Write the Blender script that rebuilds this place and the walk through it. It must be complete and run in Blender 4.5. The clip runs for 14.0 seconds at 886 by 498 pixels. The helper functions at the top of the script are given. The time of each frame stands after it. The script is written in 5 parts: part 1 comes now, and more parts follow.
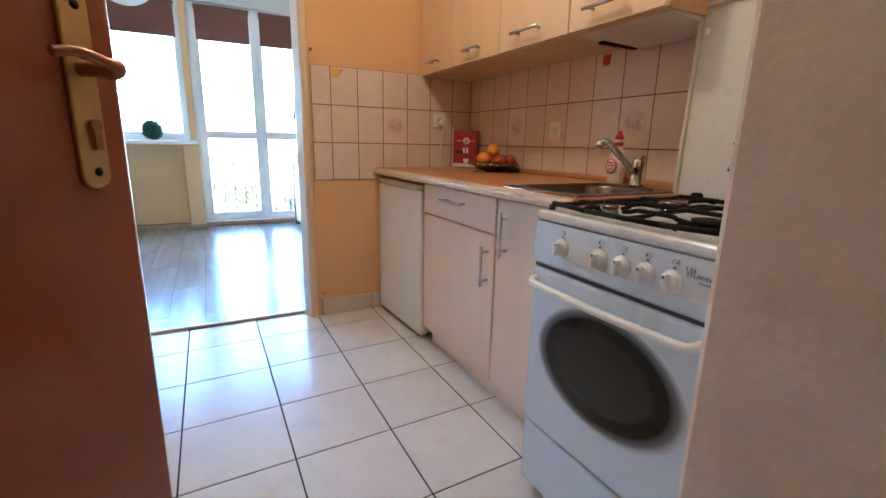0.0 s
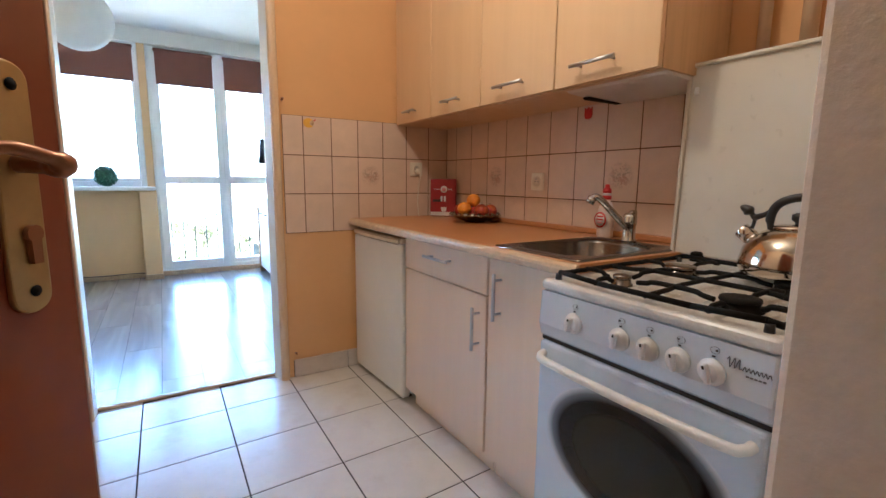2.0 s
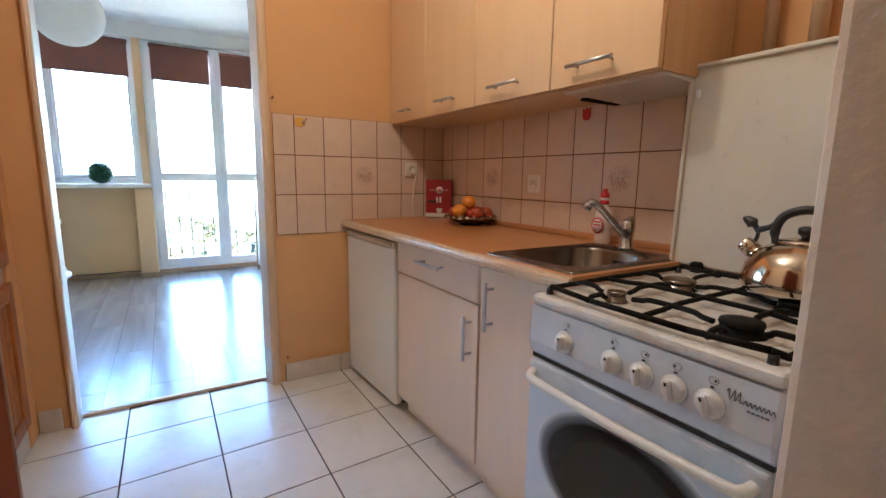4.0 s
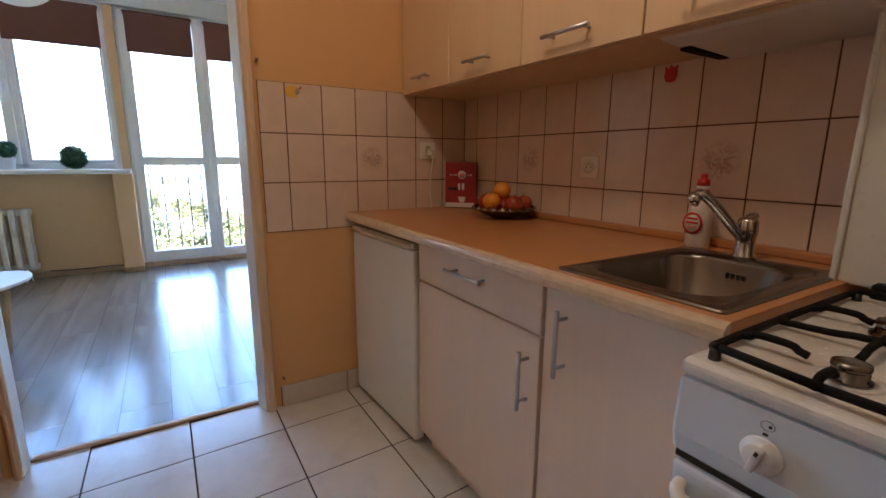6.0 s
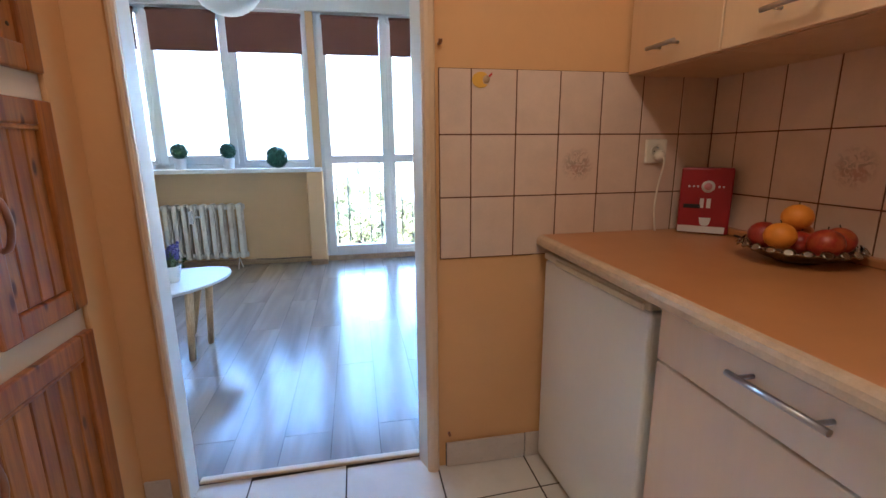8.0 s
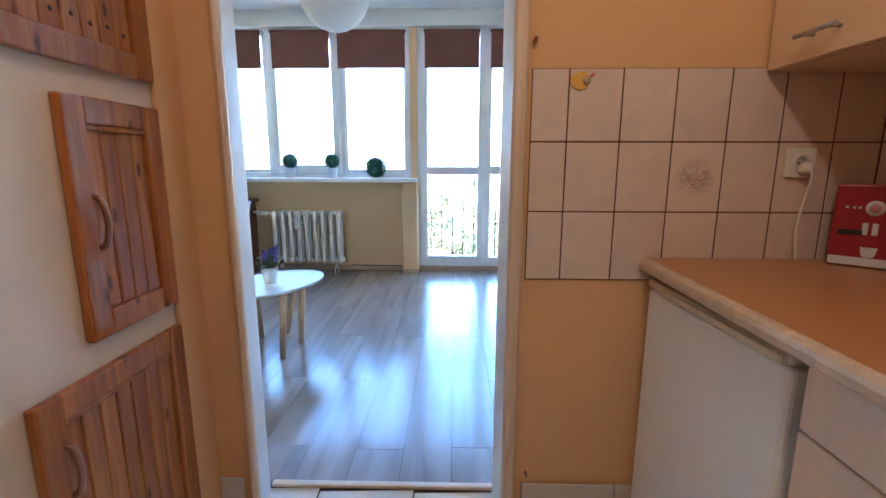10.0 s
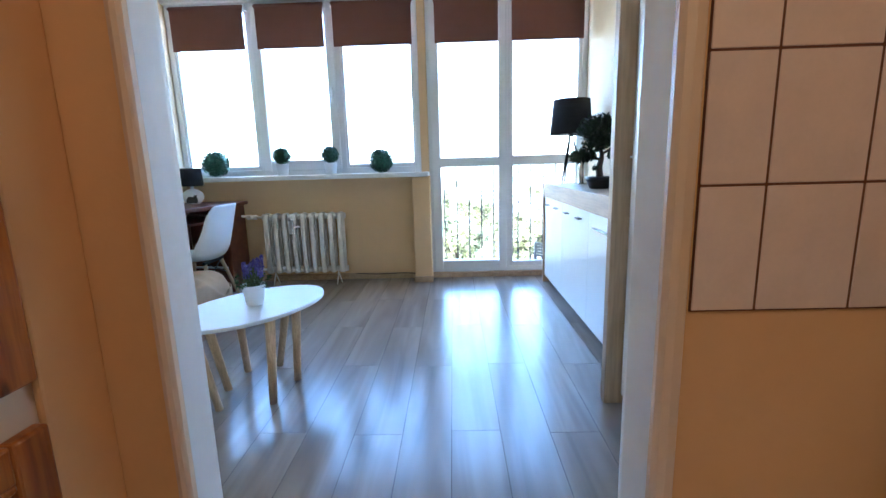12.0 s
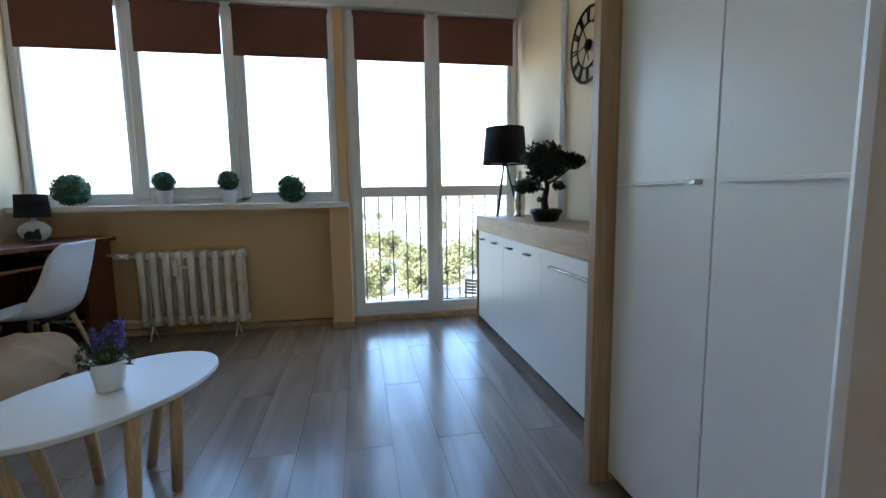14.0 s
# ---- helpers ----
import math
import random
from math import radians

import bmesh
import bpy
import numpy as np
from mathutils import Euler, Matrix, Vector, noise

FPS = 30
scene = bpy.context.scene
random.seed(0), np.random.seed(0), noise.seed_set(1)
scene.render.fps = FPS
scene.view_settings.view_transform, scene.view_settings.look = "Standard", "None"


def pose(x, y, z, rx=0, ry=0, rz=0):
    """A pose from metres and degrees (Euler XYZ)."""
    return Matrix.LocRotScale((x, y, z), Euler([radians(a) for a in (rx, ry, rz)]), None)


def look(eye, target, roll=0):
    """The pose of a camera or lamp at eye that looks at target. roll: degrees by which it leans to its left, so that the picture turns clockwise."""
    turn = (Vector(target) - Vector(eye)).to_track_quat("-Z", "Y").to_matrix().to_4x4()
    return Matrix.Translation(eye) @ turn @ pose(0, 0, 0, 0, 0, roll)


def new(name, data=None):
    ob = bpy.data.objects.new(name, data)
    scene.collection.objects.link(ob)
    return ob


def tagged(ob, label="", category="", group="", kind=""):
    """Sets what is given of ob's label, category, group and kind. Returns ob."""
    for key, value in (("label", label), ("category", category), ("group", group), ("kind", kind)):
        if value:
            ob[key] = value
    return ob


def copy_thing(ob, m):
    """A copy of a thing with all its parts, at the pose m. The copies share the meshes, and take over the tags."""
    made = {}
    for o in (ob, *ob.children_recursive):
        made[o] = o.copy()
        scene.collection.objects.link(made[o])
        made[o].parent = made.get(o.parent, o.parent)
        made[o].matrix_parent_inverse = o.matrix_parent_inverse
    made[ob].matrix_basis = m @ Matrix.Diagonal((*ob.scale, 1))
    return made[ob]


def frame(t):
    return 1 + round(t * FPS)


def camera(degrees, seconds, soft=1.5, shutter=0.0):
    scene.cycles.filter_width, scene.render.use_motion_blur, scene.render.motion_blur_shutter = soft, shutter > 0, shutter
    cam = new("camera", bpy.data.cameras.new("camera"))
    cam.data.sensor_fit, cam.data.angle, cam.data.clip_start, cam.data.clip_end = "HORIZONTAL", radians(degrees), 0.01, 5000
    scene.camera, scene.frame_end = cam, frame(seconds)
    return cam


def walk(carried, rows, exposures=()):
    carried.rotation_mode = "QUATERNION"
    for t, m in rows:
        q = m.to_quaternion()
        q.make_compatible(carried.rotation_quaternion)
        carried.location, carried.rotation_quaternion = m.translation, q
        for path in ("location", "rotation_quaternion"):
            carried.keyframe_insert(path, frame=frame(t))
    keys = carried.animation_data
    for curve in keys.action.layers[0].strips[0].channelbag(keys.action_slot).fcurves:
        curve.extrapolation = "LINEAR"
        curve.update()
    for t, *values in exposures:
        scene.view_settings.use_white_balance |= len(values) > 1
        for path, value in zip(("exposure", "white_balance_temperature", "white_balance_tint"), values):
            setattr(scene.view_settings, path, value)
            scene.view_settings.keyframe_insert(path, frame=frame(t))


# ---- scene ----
cam = camera(89.0, 14.0)
PATH = [
    (0, (-0.518, -2.563, 1.003), (0.382, -0.835, 0.551), 1.2),
    (0.5, (-0.539, -2.489, 1.027), (0.399, -0.777, 0.593), 1.3),
    (1, (-0.547, -2.449, 1.044), (0.451, -0.755, 0.674), 1.4),
    (1.5, (-0.535, -2.429, 1.046), (0.487, -0.74, 0.724), 0.9),
    (2, (-0.529, -2.419, 1.072), (0.514, -0.738, 0.776), 0.6),
    (2.5, (-0.535, -2.415, 1.088), (0.524, -0.742, 0.806), 0.7),
    (2.7, (-0.541, -2.415, 1.088), (0.525, -0.746, 0.807), 0.8),
    (4.8, (-0.402, -2.294, 1.108), (0.593, -0.594, 0.761), 0.5),
    (5, (-0.392, -2.244, 1.105), (0.596, -0.541, 0.752), 0.4),
    (5.5, (-0.368, -2.08, 1.089), (0.623, -0.381, 0.731), 0.4),
    (6, (-0.341, -1.959, 1.103), (0.689, -0.29, 0.71), 0.4),
    (6.5, (-0.3, -1.842, 1.112), (0.611, -0.114, 0.686), -0.1),
    (7, (-0.256, -1.715, 1.134), (0.447, 0.106, 0.696), 0.5),
    (7.5, (-0.257, -1.547, 1.149), (0.345, 0.307, 0.705), 0.3),
    (8, (-0.259, -1.441, 1.156), (0.109, 0.477, 0.723), -0.5),
    (8.5, (-0.206, -1.381, 1.137), (-0.208, 0.576, 0.722), 0.6),
    (8.7, (-0.2, -1.375, 1.129), (-0.231, 0.583, 0.722), 1.3),
    (10.8, (-0.236, -1.198, 1.147), (-0.312, 0.766, 0.778), -1.1),
    (11, (-0.27, -1.135, 1.138), (-0.353, 0.83, 0.77), -1.3),
    (11.5, (-0.361, -0.938, 1.109), (-0.422, 1.026, 0.735), -1.9),
    (12, (-0.377, -0.718, 1.045), (-0.427, 1.247, 0.676), -1.6),
    (12.5, (-0.416, -0.55, 1.041), (-0.449, 1.424, 0.72), -1.7),
    (13, (-0.482, -0.395, 1.037), (-0.292, 1.576, 0.755), -1.2),
    (13.5, (-0.519, -0.315, 1.038), (-0.172, 1.639, 0.788), -0.7),
    (14, (-0.509, -0.269, 1.029), (-0.149, 1.684, 0.791), -0.8),
]
walk(cam, [(t, look(eye, target, roll)) for t, eye, target, roll in PATH], [(0.0, 5.45, 4850, 3), (2.5, 5.37, 4900, 4), (5.0, 5.07, 5050, 5), (5.5, 4.8, 5200, 7), (6.0, 4.5, 5380, 9), (6.6, 4.8, 5250, 9), (7.5, 4.98, 5050, 8), (8.7, 4.98, 4850, 7), (11.0, 5.02, 4750, 7), (12.0, 4.76, 4950, 6), (12.5, 4.38, 5100, 5), (13.2, 3.84, 5450, 5), (14.0, 3.56, 5750, 5)])
SKY, BULB = 0.15, 0.64
TABLE = (-1.322, 1.264, 0.372, 0.241, 58.0)

# ---- world, sun, lamps ----
world = bpy.data.worlds.new("sky")
scene.world = world
world.use_nodes = True
wn = world.node_tree.nodes
wl = world.node_tree.links
sky = wn.new("ShaderNodeTexSky")
sky.sky_type = "NISHITA"
sky.sun_disc = False
sky.sun_elevation = radians(48)
sky.sun_rotation = radians(200)
sky.air_density, sky.dust_density = 1.0, 2.5
wl.new(sky.outputs[0], wn["Background"].inputs[0])
wn["Background"].inputs[1].default_value = SKY
sun_data = bpy.data.lights.new("sun", "SUN")
sun_data.energy, sun_data.angle, sun_data.color = 2.2, radians(0.5), (1.0, 0.94, 0.85)
sun = new("sun", sun_data)
sun.matrix_world = look((-30, -60, 80), (0, 20, 0))
lamp_data = bpy.data.lights.new("kitchen_bulb", "POINT")
lamp_data.energy, lamp_data.color, lamp_data.shadow_soft_size = BULB, (1.0, 0.73, 0.46), 0.06
bulb = new("kitchen_bulb", lamp_data)
bulb.location = (-0.06, -1.35, 2.28)


# ---- materials ----
def nodes_of(name):
    m = bpy.data.materials.new(name)
    m.use_nodes = True
    t = m.node_tree
    return m, t, t.nodes, t.links, t.nodes["Principled BSDF"]


def coords(n, l, scale=(1, 1, 1)):
    tc, oi, mp = n.new("ShaderNodeTexCoord"), n.new("ShaderNodeObjectInfo"), n.new("ShaderNodeMapping")
    mul = n.new("ShaderNodeVectorMath")
    mul.operation = "SCALE"
    mul.inputs[0].default_value = (37.0, 53.0, 71.0)
    l.new(oi.outputs["Random"], mul.inputs["Scale"])
    add = n.new("ShaderNodeVectorMath")
    l.new(tc.outputs["Object"], add.inputs[0])
    l.new(mul.outputs[0], add.inputs[1])
    mp.inputs["Scale"].default_value = scale
    l.new(add.outputs[0], mp.inputs["Vector"])
    return mp.outputs[0], oi


def noise_tex(n, l, vec, scale, detail=4.0, rough=0.55):
    t = n.new("ShaderNodeTexNoise")
    t.inputs["Scale"].default_value, t.inputs["Detail"].default_value, t.inputs["Roughness"].default_value = scale, detail, rough
    l.new(vec, t.inputs["Vector"])
    return t.outputs["Fac"]


def ramp(n, l, fac, stops):
    r = n.new("ShaderNodeValToRGB")
    e = r.color_ramp.elements
    while len(e) < len(stops):
        e.new(0.5)
    for el, (p, c) in zip(e, stops):
        el.position, el.color = p, (*c, 1)
    l.new(fac, r.inputs[0])
    return r.outputs[0]


def mixc(n, l, mode, fac, a, b):
    m = n.new("ShaderNodeMix")
    m.data_type, m.blend_type = "RGBA", mode
    if isinstance(fac, float):
        m.inputs[0].default_value = fac
    else:
        l.new(fac, m.inputs[0])
    for v, i in ((a, 6), (b, 7)):
        if isinstance(v, tuple):
            m.inputs[i].default_value = (*v, 1)
        else:
            l.new(v, m.inputs[i])
    return m.outputs[2]


def bump(n, l, b, fac, strength, dist=0.002):
    k = n.new("ShaderNodeBump")
    k.inputs["Strength"].default_value, k.inputs["Distance"].default_value = strength, dist
    l.new(fac, k.inputs["Height"])
    l.new(k.outputs[0], b.inputs["Normal"])


def shade(c, f):
    return tuple(min(1.0, v * f) for v in c)


def plain(name, col, rough=0.5, metal=0.0, var=0.08, scale=6.0, bumps=0.0, bscale=80.0, bdist=0.002, coat=0.0, rvar=0.08, piece=0.0, stain=None):
    """Paint, plastic, metal or ceramic: colour that drifts at two scales, uneven gloss, fine relief."""
    m, t, n, l, b = nodes_of(name)
    vec, oi = coords(n, l)
    big, fine = noise_tex(n, l, vec, scale), noise_tex(n, l, vec, scale * 9)
    c = ramp(n, l, big, [(0.25, shade(col, 1 - var)), (0.75, shade(col, 1 + var))])
    c = mixc(n, l, "MULTIPLY", 0.5, c, ramp(n, l, fine, [(0.3, (1 - var, 1 - var, 1 - var)), (0.7, (1, 1, 1))]))
    if stain:
        s = ramp(n, l, noise_tex(n, l, vec, scale * 0.6, 6, 0.65), [(0.52, (0, 0, 0)), (0.72, (0.6, 0.6, 0.6))])
        c = mixc(n, l, "MIX", s, c, stain)
    if piece:
        r = ramp(n, l, oi.outputs["Random"], [(0.0, (1 - piece, 1 - piece, 1 - piece)), (1.0, (1, 1, 1))])
        c = mixc(n, l, "MULTIPLY", 1.0, c, r)
    l.new(c, b.inputs["Base Color"])
    rr = n.new("ShaderNodeMapRange")
    rr.inputs[3].default_value, rr.inputs[4].default_value = max(0.02, rough - rvar), min(1.0, rough + rvar)
    l.new(fine, rr.inputs[0])
    l.new(rr.outputs[0], b.inputs["Roughness"])
    b.inputs["Metallic"].default_value = metal
    b.inputs["Coat Weight"].default_value = coat
    if bumps:
        bump(n, l, b, noise_tex(n, l, vec, bscale, 5), bumps, bdist)
    return m


def wood(name, dark, light, grain=(14, 14, 0.9), rough=0.45, coat=0.0, piece=0.0, knots=0.0, bumps=0.15, streak=0.55, rv=0.09, detail=5.0, wander=0.0):
    """Timber or wood print, the grain running along the axis with the small scale."""
    m, t, n, l, b = nodes_of(name)
    vec, oi = coords(n, l, grain)
    v2, _ = coords(n, l, tuple(g * 5 for g in grain))
    broad, fine = noise_tex(n, l, vec, 1.0, detail, 0.5 if wander else 0.6), noise_tex(n, l, v2, 1.0, min(4.0, detail), 0.55)
    broad.node.inputs["Distortion"].default_value = wander
    c = ramp(n, l, broad, [(0.3, dark), (0.52, tuple((a + c2) / 2 for a, c2 in zip(dark, light))), (0.72, light)])
    c = mixc(n, l, "MULTIPLY", streak, c, ramp(n, l, fine, [(0.35, (0.62, 0.6, 0.58)), (0.6, (1, 1, 1))]))
    if knots:
        v3, _ = coords(n, l, (1.0, 9.0, 3.2))
        sep, com, vo = n.new("ShaderNodeSeparateXYZ"), n.new("ShaderNodeCombineXYZ"), n.new("ShaderNodeTexVoronoi")
        l.new(v3, sep.inputs[0])
        l.new(sep.outputs[1], com.inputs[0])
        l.new(sep.outputs[2], com.inputs[1])
        vo.voronoi_dimensions = "2D"
        vo.inputs["Scale"].default_value = 1.0
        l.new(com.outputs[0], vo.inputs["Vector"])
        k = ramp(n, l, vo.outputs["Distance"], [(0.035, (1, 1, 1)), (0.085, (0, 0, 0))])
        c = mixc(n, l, "MIX", k, c, shade(dark, 0.35))
    if piece:
        r = ramp(n, l, oi.outputs["Random"], [(0.0, (1 - piece, 1 - piece, 1 - piece)), (1.0, (1, 1, 1))])
        c = mixc(n, l, "MULTIPLY", 1.0, c, r)
    l.new(c, b.inputs["Base Color"])
    rr = n.new("ShaderNodeMapRange")
    rr.inputs[3].default_value, rr.inputs[4].default_value = max(0.05, rough - rv), rough + rv
    l.new(fine, rr.inputs[0])
    l.new(rr.outputs[0], b.inputs["Roughness"])
    b.inputs["Coat Weight"].default_value = coat
    b.inputs["Coat Roughness"].default_value = 0.15
    if bumps:
        bump(n, l, b, fine, bumps, 0.001)
    return m


def glass_mat(name):
    m, t, n, l, b = nodes_of(name)
    b.inputs["Base Color"].default_value = (0.97, 0.98, 0.98, 1)
    b.inputs["Transmission Weight"].default_value, b.inputs["Roughness"].default_value, b.inputs["IOR"].default_value = 1.0, 0.0, 1.05
    return m


def flower_tile(name, col):
    """A wall tile with a faded round bouquet printed in its middle."""
    m, t, n, l, b = nodes_of(name)
    tc = n.new("ShaderNodeTexCoord")
    ln = n.new("ShaderNodeVectorMath")
    ln.operation = "LENGTH"
    l.new(tc.outputs["Object"], ln.inputs[0])
    disc = ramp(n, l, ln.outputs["Value"], [(0.030, (1, 1, 1)), (0.062, (0, 0, 0))])
    wv = n.new("ShaderNodeTexNoise")
    wv.inputs["Scale"].default_value, wv.inputs["Detail"].default_value, wv.inputs["Distortion"].default_value = 46, 3.0, 1.6
    l.new(tc.outputs["Object"], wv.inputs["Vector"])
    petals = ramp(n, l, wv.outputs["Fac"], [(0.42, (0.10, 0.10, 0.10)), (0.56, (0.8, 0.8, 0.8))])
    f = mixc(n, l, "MULTIPLY", 1.0, disc, petals)
    hue = ramp(n, l, noise_tex(n, l, tc.outputs["Object"], 28), [(0.42, (0.34, 0.25, 0.19)), (0.60, (0.46, 0.24, 0.175))])
    l.new(mixc(n, l, "MIX", f, col, hue), b.inputs["Base Color"])
    b.inputs["Roughness"].default_value = 0.28
    return m


def oven_glass(name, a, bb):
    """Oven window: dark glass whose printed border of dots thins out into the white door."""
    m, t, n, l, b = nodes_of(name)
    tc, mp, ln = n.new("ShaderNodeTexCoord"), n.new("ShaderNodeMapping"), n.new("ShaderNodeVectorMath")
    mp.inputs["Scale"].default_value = (0, 1 / a, 1 / bb)
    ln.operation = "LENGTH"
    l.new(tc.outputs["Object"], mp.inputs["Vector"])
    l.new(mp.outputs[0], ln.inputs[0])
    # grey-green middle holds the floor's reflection as colour; the black ring is print
    c = ramp(n, l, ln.outputs["Value"], [(0.0, (0.026, 0.029, 0.025)), (0.60, (0.024, 0.027, 0.023)), (0.70, (0.002, 0.002, 0.002)), (0.80, (0.003, 0.003, 0.004)), (0.91, (0.18, 0.19, 0.20)), (1.0, (0.74, 0.76, 0.78))])
    l.new(c, b.inputs["Base Color"])
    b.inputs["Roughness"].default_value = 0.08
    b.inputs["Specular IOR Level"].default_value = 0.35
    return m


def leafy(name, dark, light, rough=0.6):
    m, t, n, l, b = nodes_of(name)
    g = n.new("ShaderNodeNewGeometry")
    l.new(ramp(n, l, g.outputs["Random Per Island"], [(0.0, dark), (1.0, light)]), b.inputs["Base Color"])
    b.inputs["Roughness"].default_value = rough
    return m


M_PEACH = plain("peach wall paint", (0.72, 0.41, 0.165), 0.75, var=0.05, scale=2.5, bumps=0.35, bscale=55)
M_CREAM = plain("cream wall paint", (0.76, 0.62, 0.45), 0.75, var=0.05, scale=2.0, bumps=0.3, bscale=45, stain=(0.66, 0.56, 0.42))
M_ROUGH = plain("rough plaster", (0.72, 0.56, 0.40), 0.85, var=0.09, scale=7, bumps=0.5, bscale=48, bdist=0.004)
# one room paint in two painted tones: side walls lit, parapet and pilaster shaded
M_ROOM_LIT = plain("lit beige room paint", (0.78, 0.63, 0.42), 0.75, var=0.04, scale=2.0, bumps=0.25, bscale=60)
M_ROOM_SHADED = plain("shaded beige room paint", (0.72, 0.50, 0.27), 0.75, var=0.04, scale=2.0, bumps=0.25, bscale=60)
M_CEIL = plain("white ceiling paint", (0.80, 0.80, 0.79), 0.8, var=0.03, scale=2.0, bumps=0.15, bscale=70)
M_WHITE = plain("white gloss paint", (0.82, 0.82, 0.81), 0.35, var=0.04, scale=5, bumps=0.1, bscale=30, stain=(0.70, 0.64, 0.54))
# kitchen face of the white lining, with warm lamp light put into its colour
M_WARMGLOSS = plain("warm-light-tinted gloss paint", (0.71, 0.52, 0.33), 0.4, var=0.05, scale=3, bumps=0.1, bscale=30)
M_PVC = plain("white window plastic", (0.78, 0.80, 0.82), 0.3, var=0.02, scale=4)
M_GROUT = plain("grey grout", (0.05, 0.042, 0.036), 0.9, var=0.2, scale=30)
M_GROUT2 = plain("brown grout", (0.13, 0.048, 0.024), 0.9, var=0.2, scale=30)
M_FTILE = plain("cream floor tile", (0.76, 0.73, 0.69), 0.22, var=0.05, scale=9, bumps=0.05, bscale=90, piece=0.06, stain=(0.62, 0.56, 0.50))
M_WTILE = plain("pinkish wall tile", (0.745, 0.565, 0.435), 0.22, var=0.06, scale=14, bumps=0.06, bscale=60, piece=0.05)
M_FLOWER = flower_tile("flower wall tile", (0.73, 0.55, 0.425))
M_SKIRT = plain("grey skirting tile", (0.63, 0.54, 0.46), 0.3, var=0.08, scale=12, piece=0.05)
M_PLANK = wood("grey oak laminate", (0.200, 0.155, 0.120), (0.39, 0.325, 0.262), (8, 0.75, 8), 0.29, coat=0.5, piece=0.12, bumps=0.0, streak=0.10, rv=0.01, detail=2.2, wander=0.9)
M_PLANK.node_tree.nodes["Principled BSDF"].inputs["Specular IOR Level"].default_value = 0.3
M_GAP = plain("dark joint", (0.05, 0.04, 0.035), 0.8, var=0.1)
M_CAB = wood("pale cabinet laminate", (0.76, 0.58, 0.42), (0.80, 0.62, 0.455), (10, 10, 0.8), 0.42, bumps=0.02, streak=0.04)
# copy of the cabinet laminate for the upper doors, warm lamplight mixed into its colour
M_CABLIT = wood("lamplit cabinet laminate", (0.70, 0.465, 0.25), (0.75, 0.51, 0.285), (10, 10, 0.8), 0.42, bumps=0.02, streak=0.05)
M_CABSIDE = wood("beech cabinet side", (0.60, 0.40, 0.21), (0.66, 0.46, 0.25), (16, 16, 1.0), 0.45, bumps=0.05, streak=0.2)
M_TOP = plain("wood-tone worktop laminate", (0.51, 0.23, 0.078), 0.32, var=0.06, scale=8, rvar=0.03)
M_EDGE = plain("mottled worktop edge", (0.58, 0.42, 0.27), 0.4, var=0.15, scale=30)
M_FRIDGE = plain("off-white enamel", (0.82, 0.80, 0.74), 0.35, var=0.03, scale=4, bumps=0.06, bscale=200)
M_YELLOWED = plain("yellowed plastic", (0.70, 0.60, 0.42), 0.45, var=0.08, scale=10)
M_STEEL = plain("brushed steel", (0.21, 0.185, 0.165), 0.25, metal=1.0, var=0.03, scale=5, rvar=0.04)
M_CHROME = plain("chrome", (0.55, 0.55, 0.55), 0.1, metal=1.0, var=0.03, rvar=0.05)
M_NICKEL = plain("satin nickel", (0.55, 0.55, 0.56), 0.32, metal=1.0, var=0.05)
M_BRASS = plain("worn brass", (0.52, 0.38, 0.18), 0.44, metal=1.0, var=0.15, scale=14, rvar=0.14)
M_COPPERY = plain("coppery lever finish", (0.34, 0.17, 0.10), 0.35, metal=0.8, var=0.12, scale=14)
M_ENAMEL = plain("white stove enamel", (0.67, 0.725, 0.785), 0.18, var=0.02, scale=4, coat=0.3)
# darker and warmer in tone than the stove enamel
M_LID = plain("warm grey lid enamel", (0.62, 0.585, 0.515), 0.3, var=0.04, scale=3)
M_HOB = plain("used hob enamel", (0.72, 0.70, 0.67), 0.25, var=0.08, scale=12, coat=0.2, stain=(0.48, 0.40, 0.32))
M_IRON = plain("black cast iron", (0.008, 0.0075, 0.007), 0.7, var=0.3, scale=30, bumps=0.3, bscale=200)
M_IRON.node_tree.nodes["Principled BSDF"].inputs["Specular IOR Level"].default_value = 0.15
M_BLACK = plain("black plastic", (0.018, 0.018, 0.02), 0.4, var=0.2, scale=20)
M_BLACKCLOTH = plain("black lampshade cloth", (0.014, 0.014, 0.018), 0.9, var=0.2, scale=60, bumps=0.3, bscale=500)
M_OVEN = oven_glass("oven glass", 0.218, 0.146)
M_DOOR = plain("red-brown door veneer", (0.27, 0.062, 0.022), 0.35, var=0.14, scale=5, coat=0.25, rvar=0.1)
# paler than the veneer: the light on the door's edge is in this colour
M_DOOREDGE = plain("lit door edge band", (0.50, 0.36, 0.27), 0.5, var=0.08)
M_PINE = wood("varnished pine", (0.30, 0.075, 0.008), (0.60, 0.215, 0.030), (18, 18, 1.2), 0.38, coat=0.25, piece=0.22, knots=1.0, bumps=0.25, streak=0.8)
M_PINELEG = wood("raw pine", (0.58, 0.38, 0.20), (0.70, 0.50, 0.30), (30, 30, 2.0), 0.5, knots=0.0)
M_OAK = wood("light oak decor", (0.42, 0.29, 0.18), (0.54, 0.39, 0.25), (12, 1.0, 14), 0.45, bumps=0.06)
M_OAKV = wood("light oak panel", (0.44, 0.29, 0.165), (0.54, 0.37, 0.22), (14, 14, 0.9), 0.45, bumps=0.06)
M_MELAMINE = plain("white melamine", (0.86, 0.88, 0.88), 0.34, var=0.02, scale=3, coat=0.0, rvar=0.03)
M_TABLE = plain("white lacquer", (0.78, 0.80, 0.82), 0.42, var=0.02, scale=3)
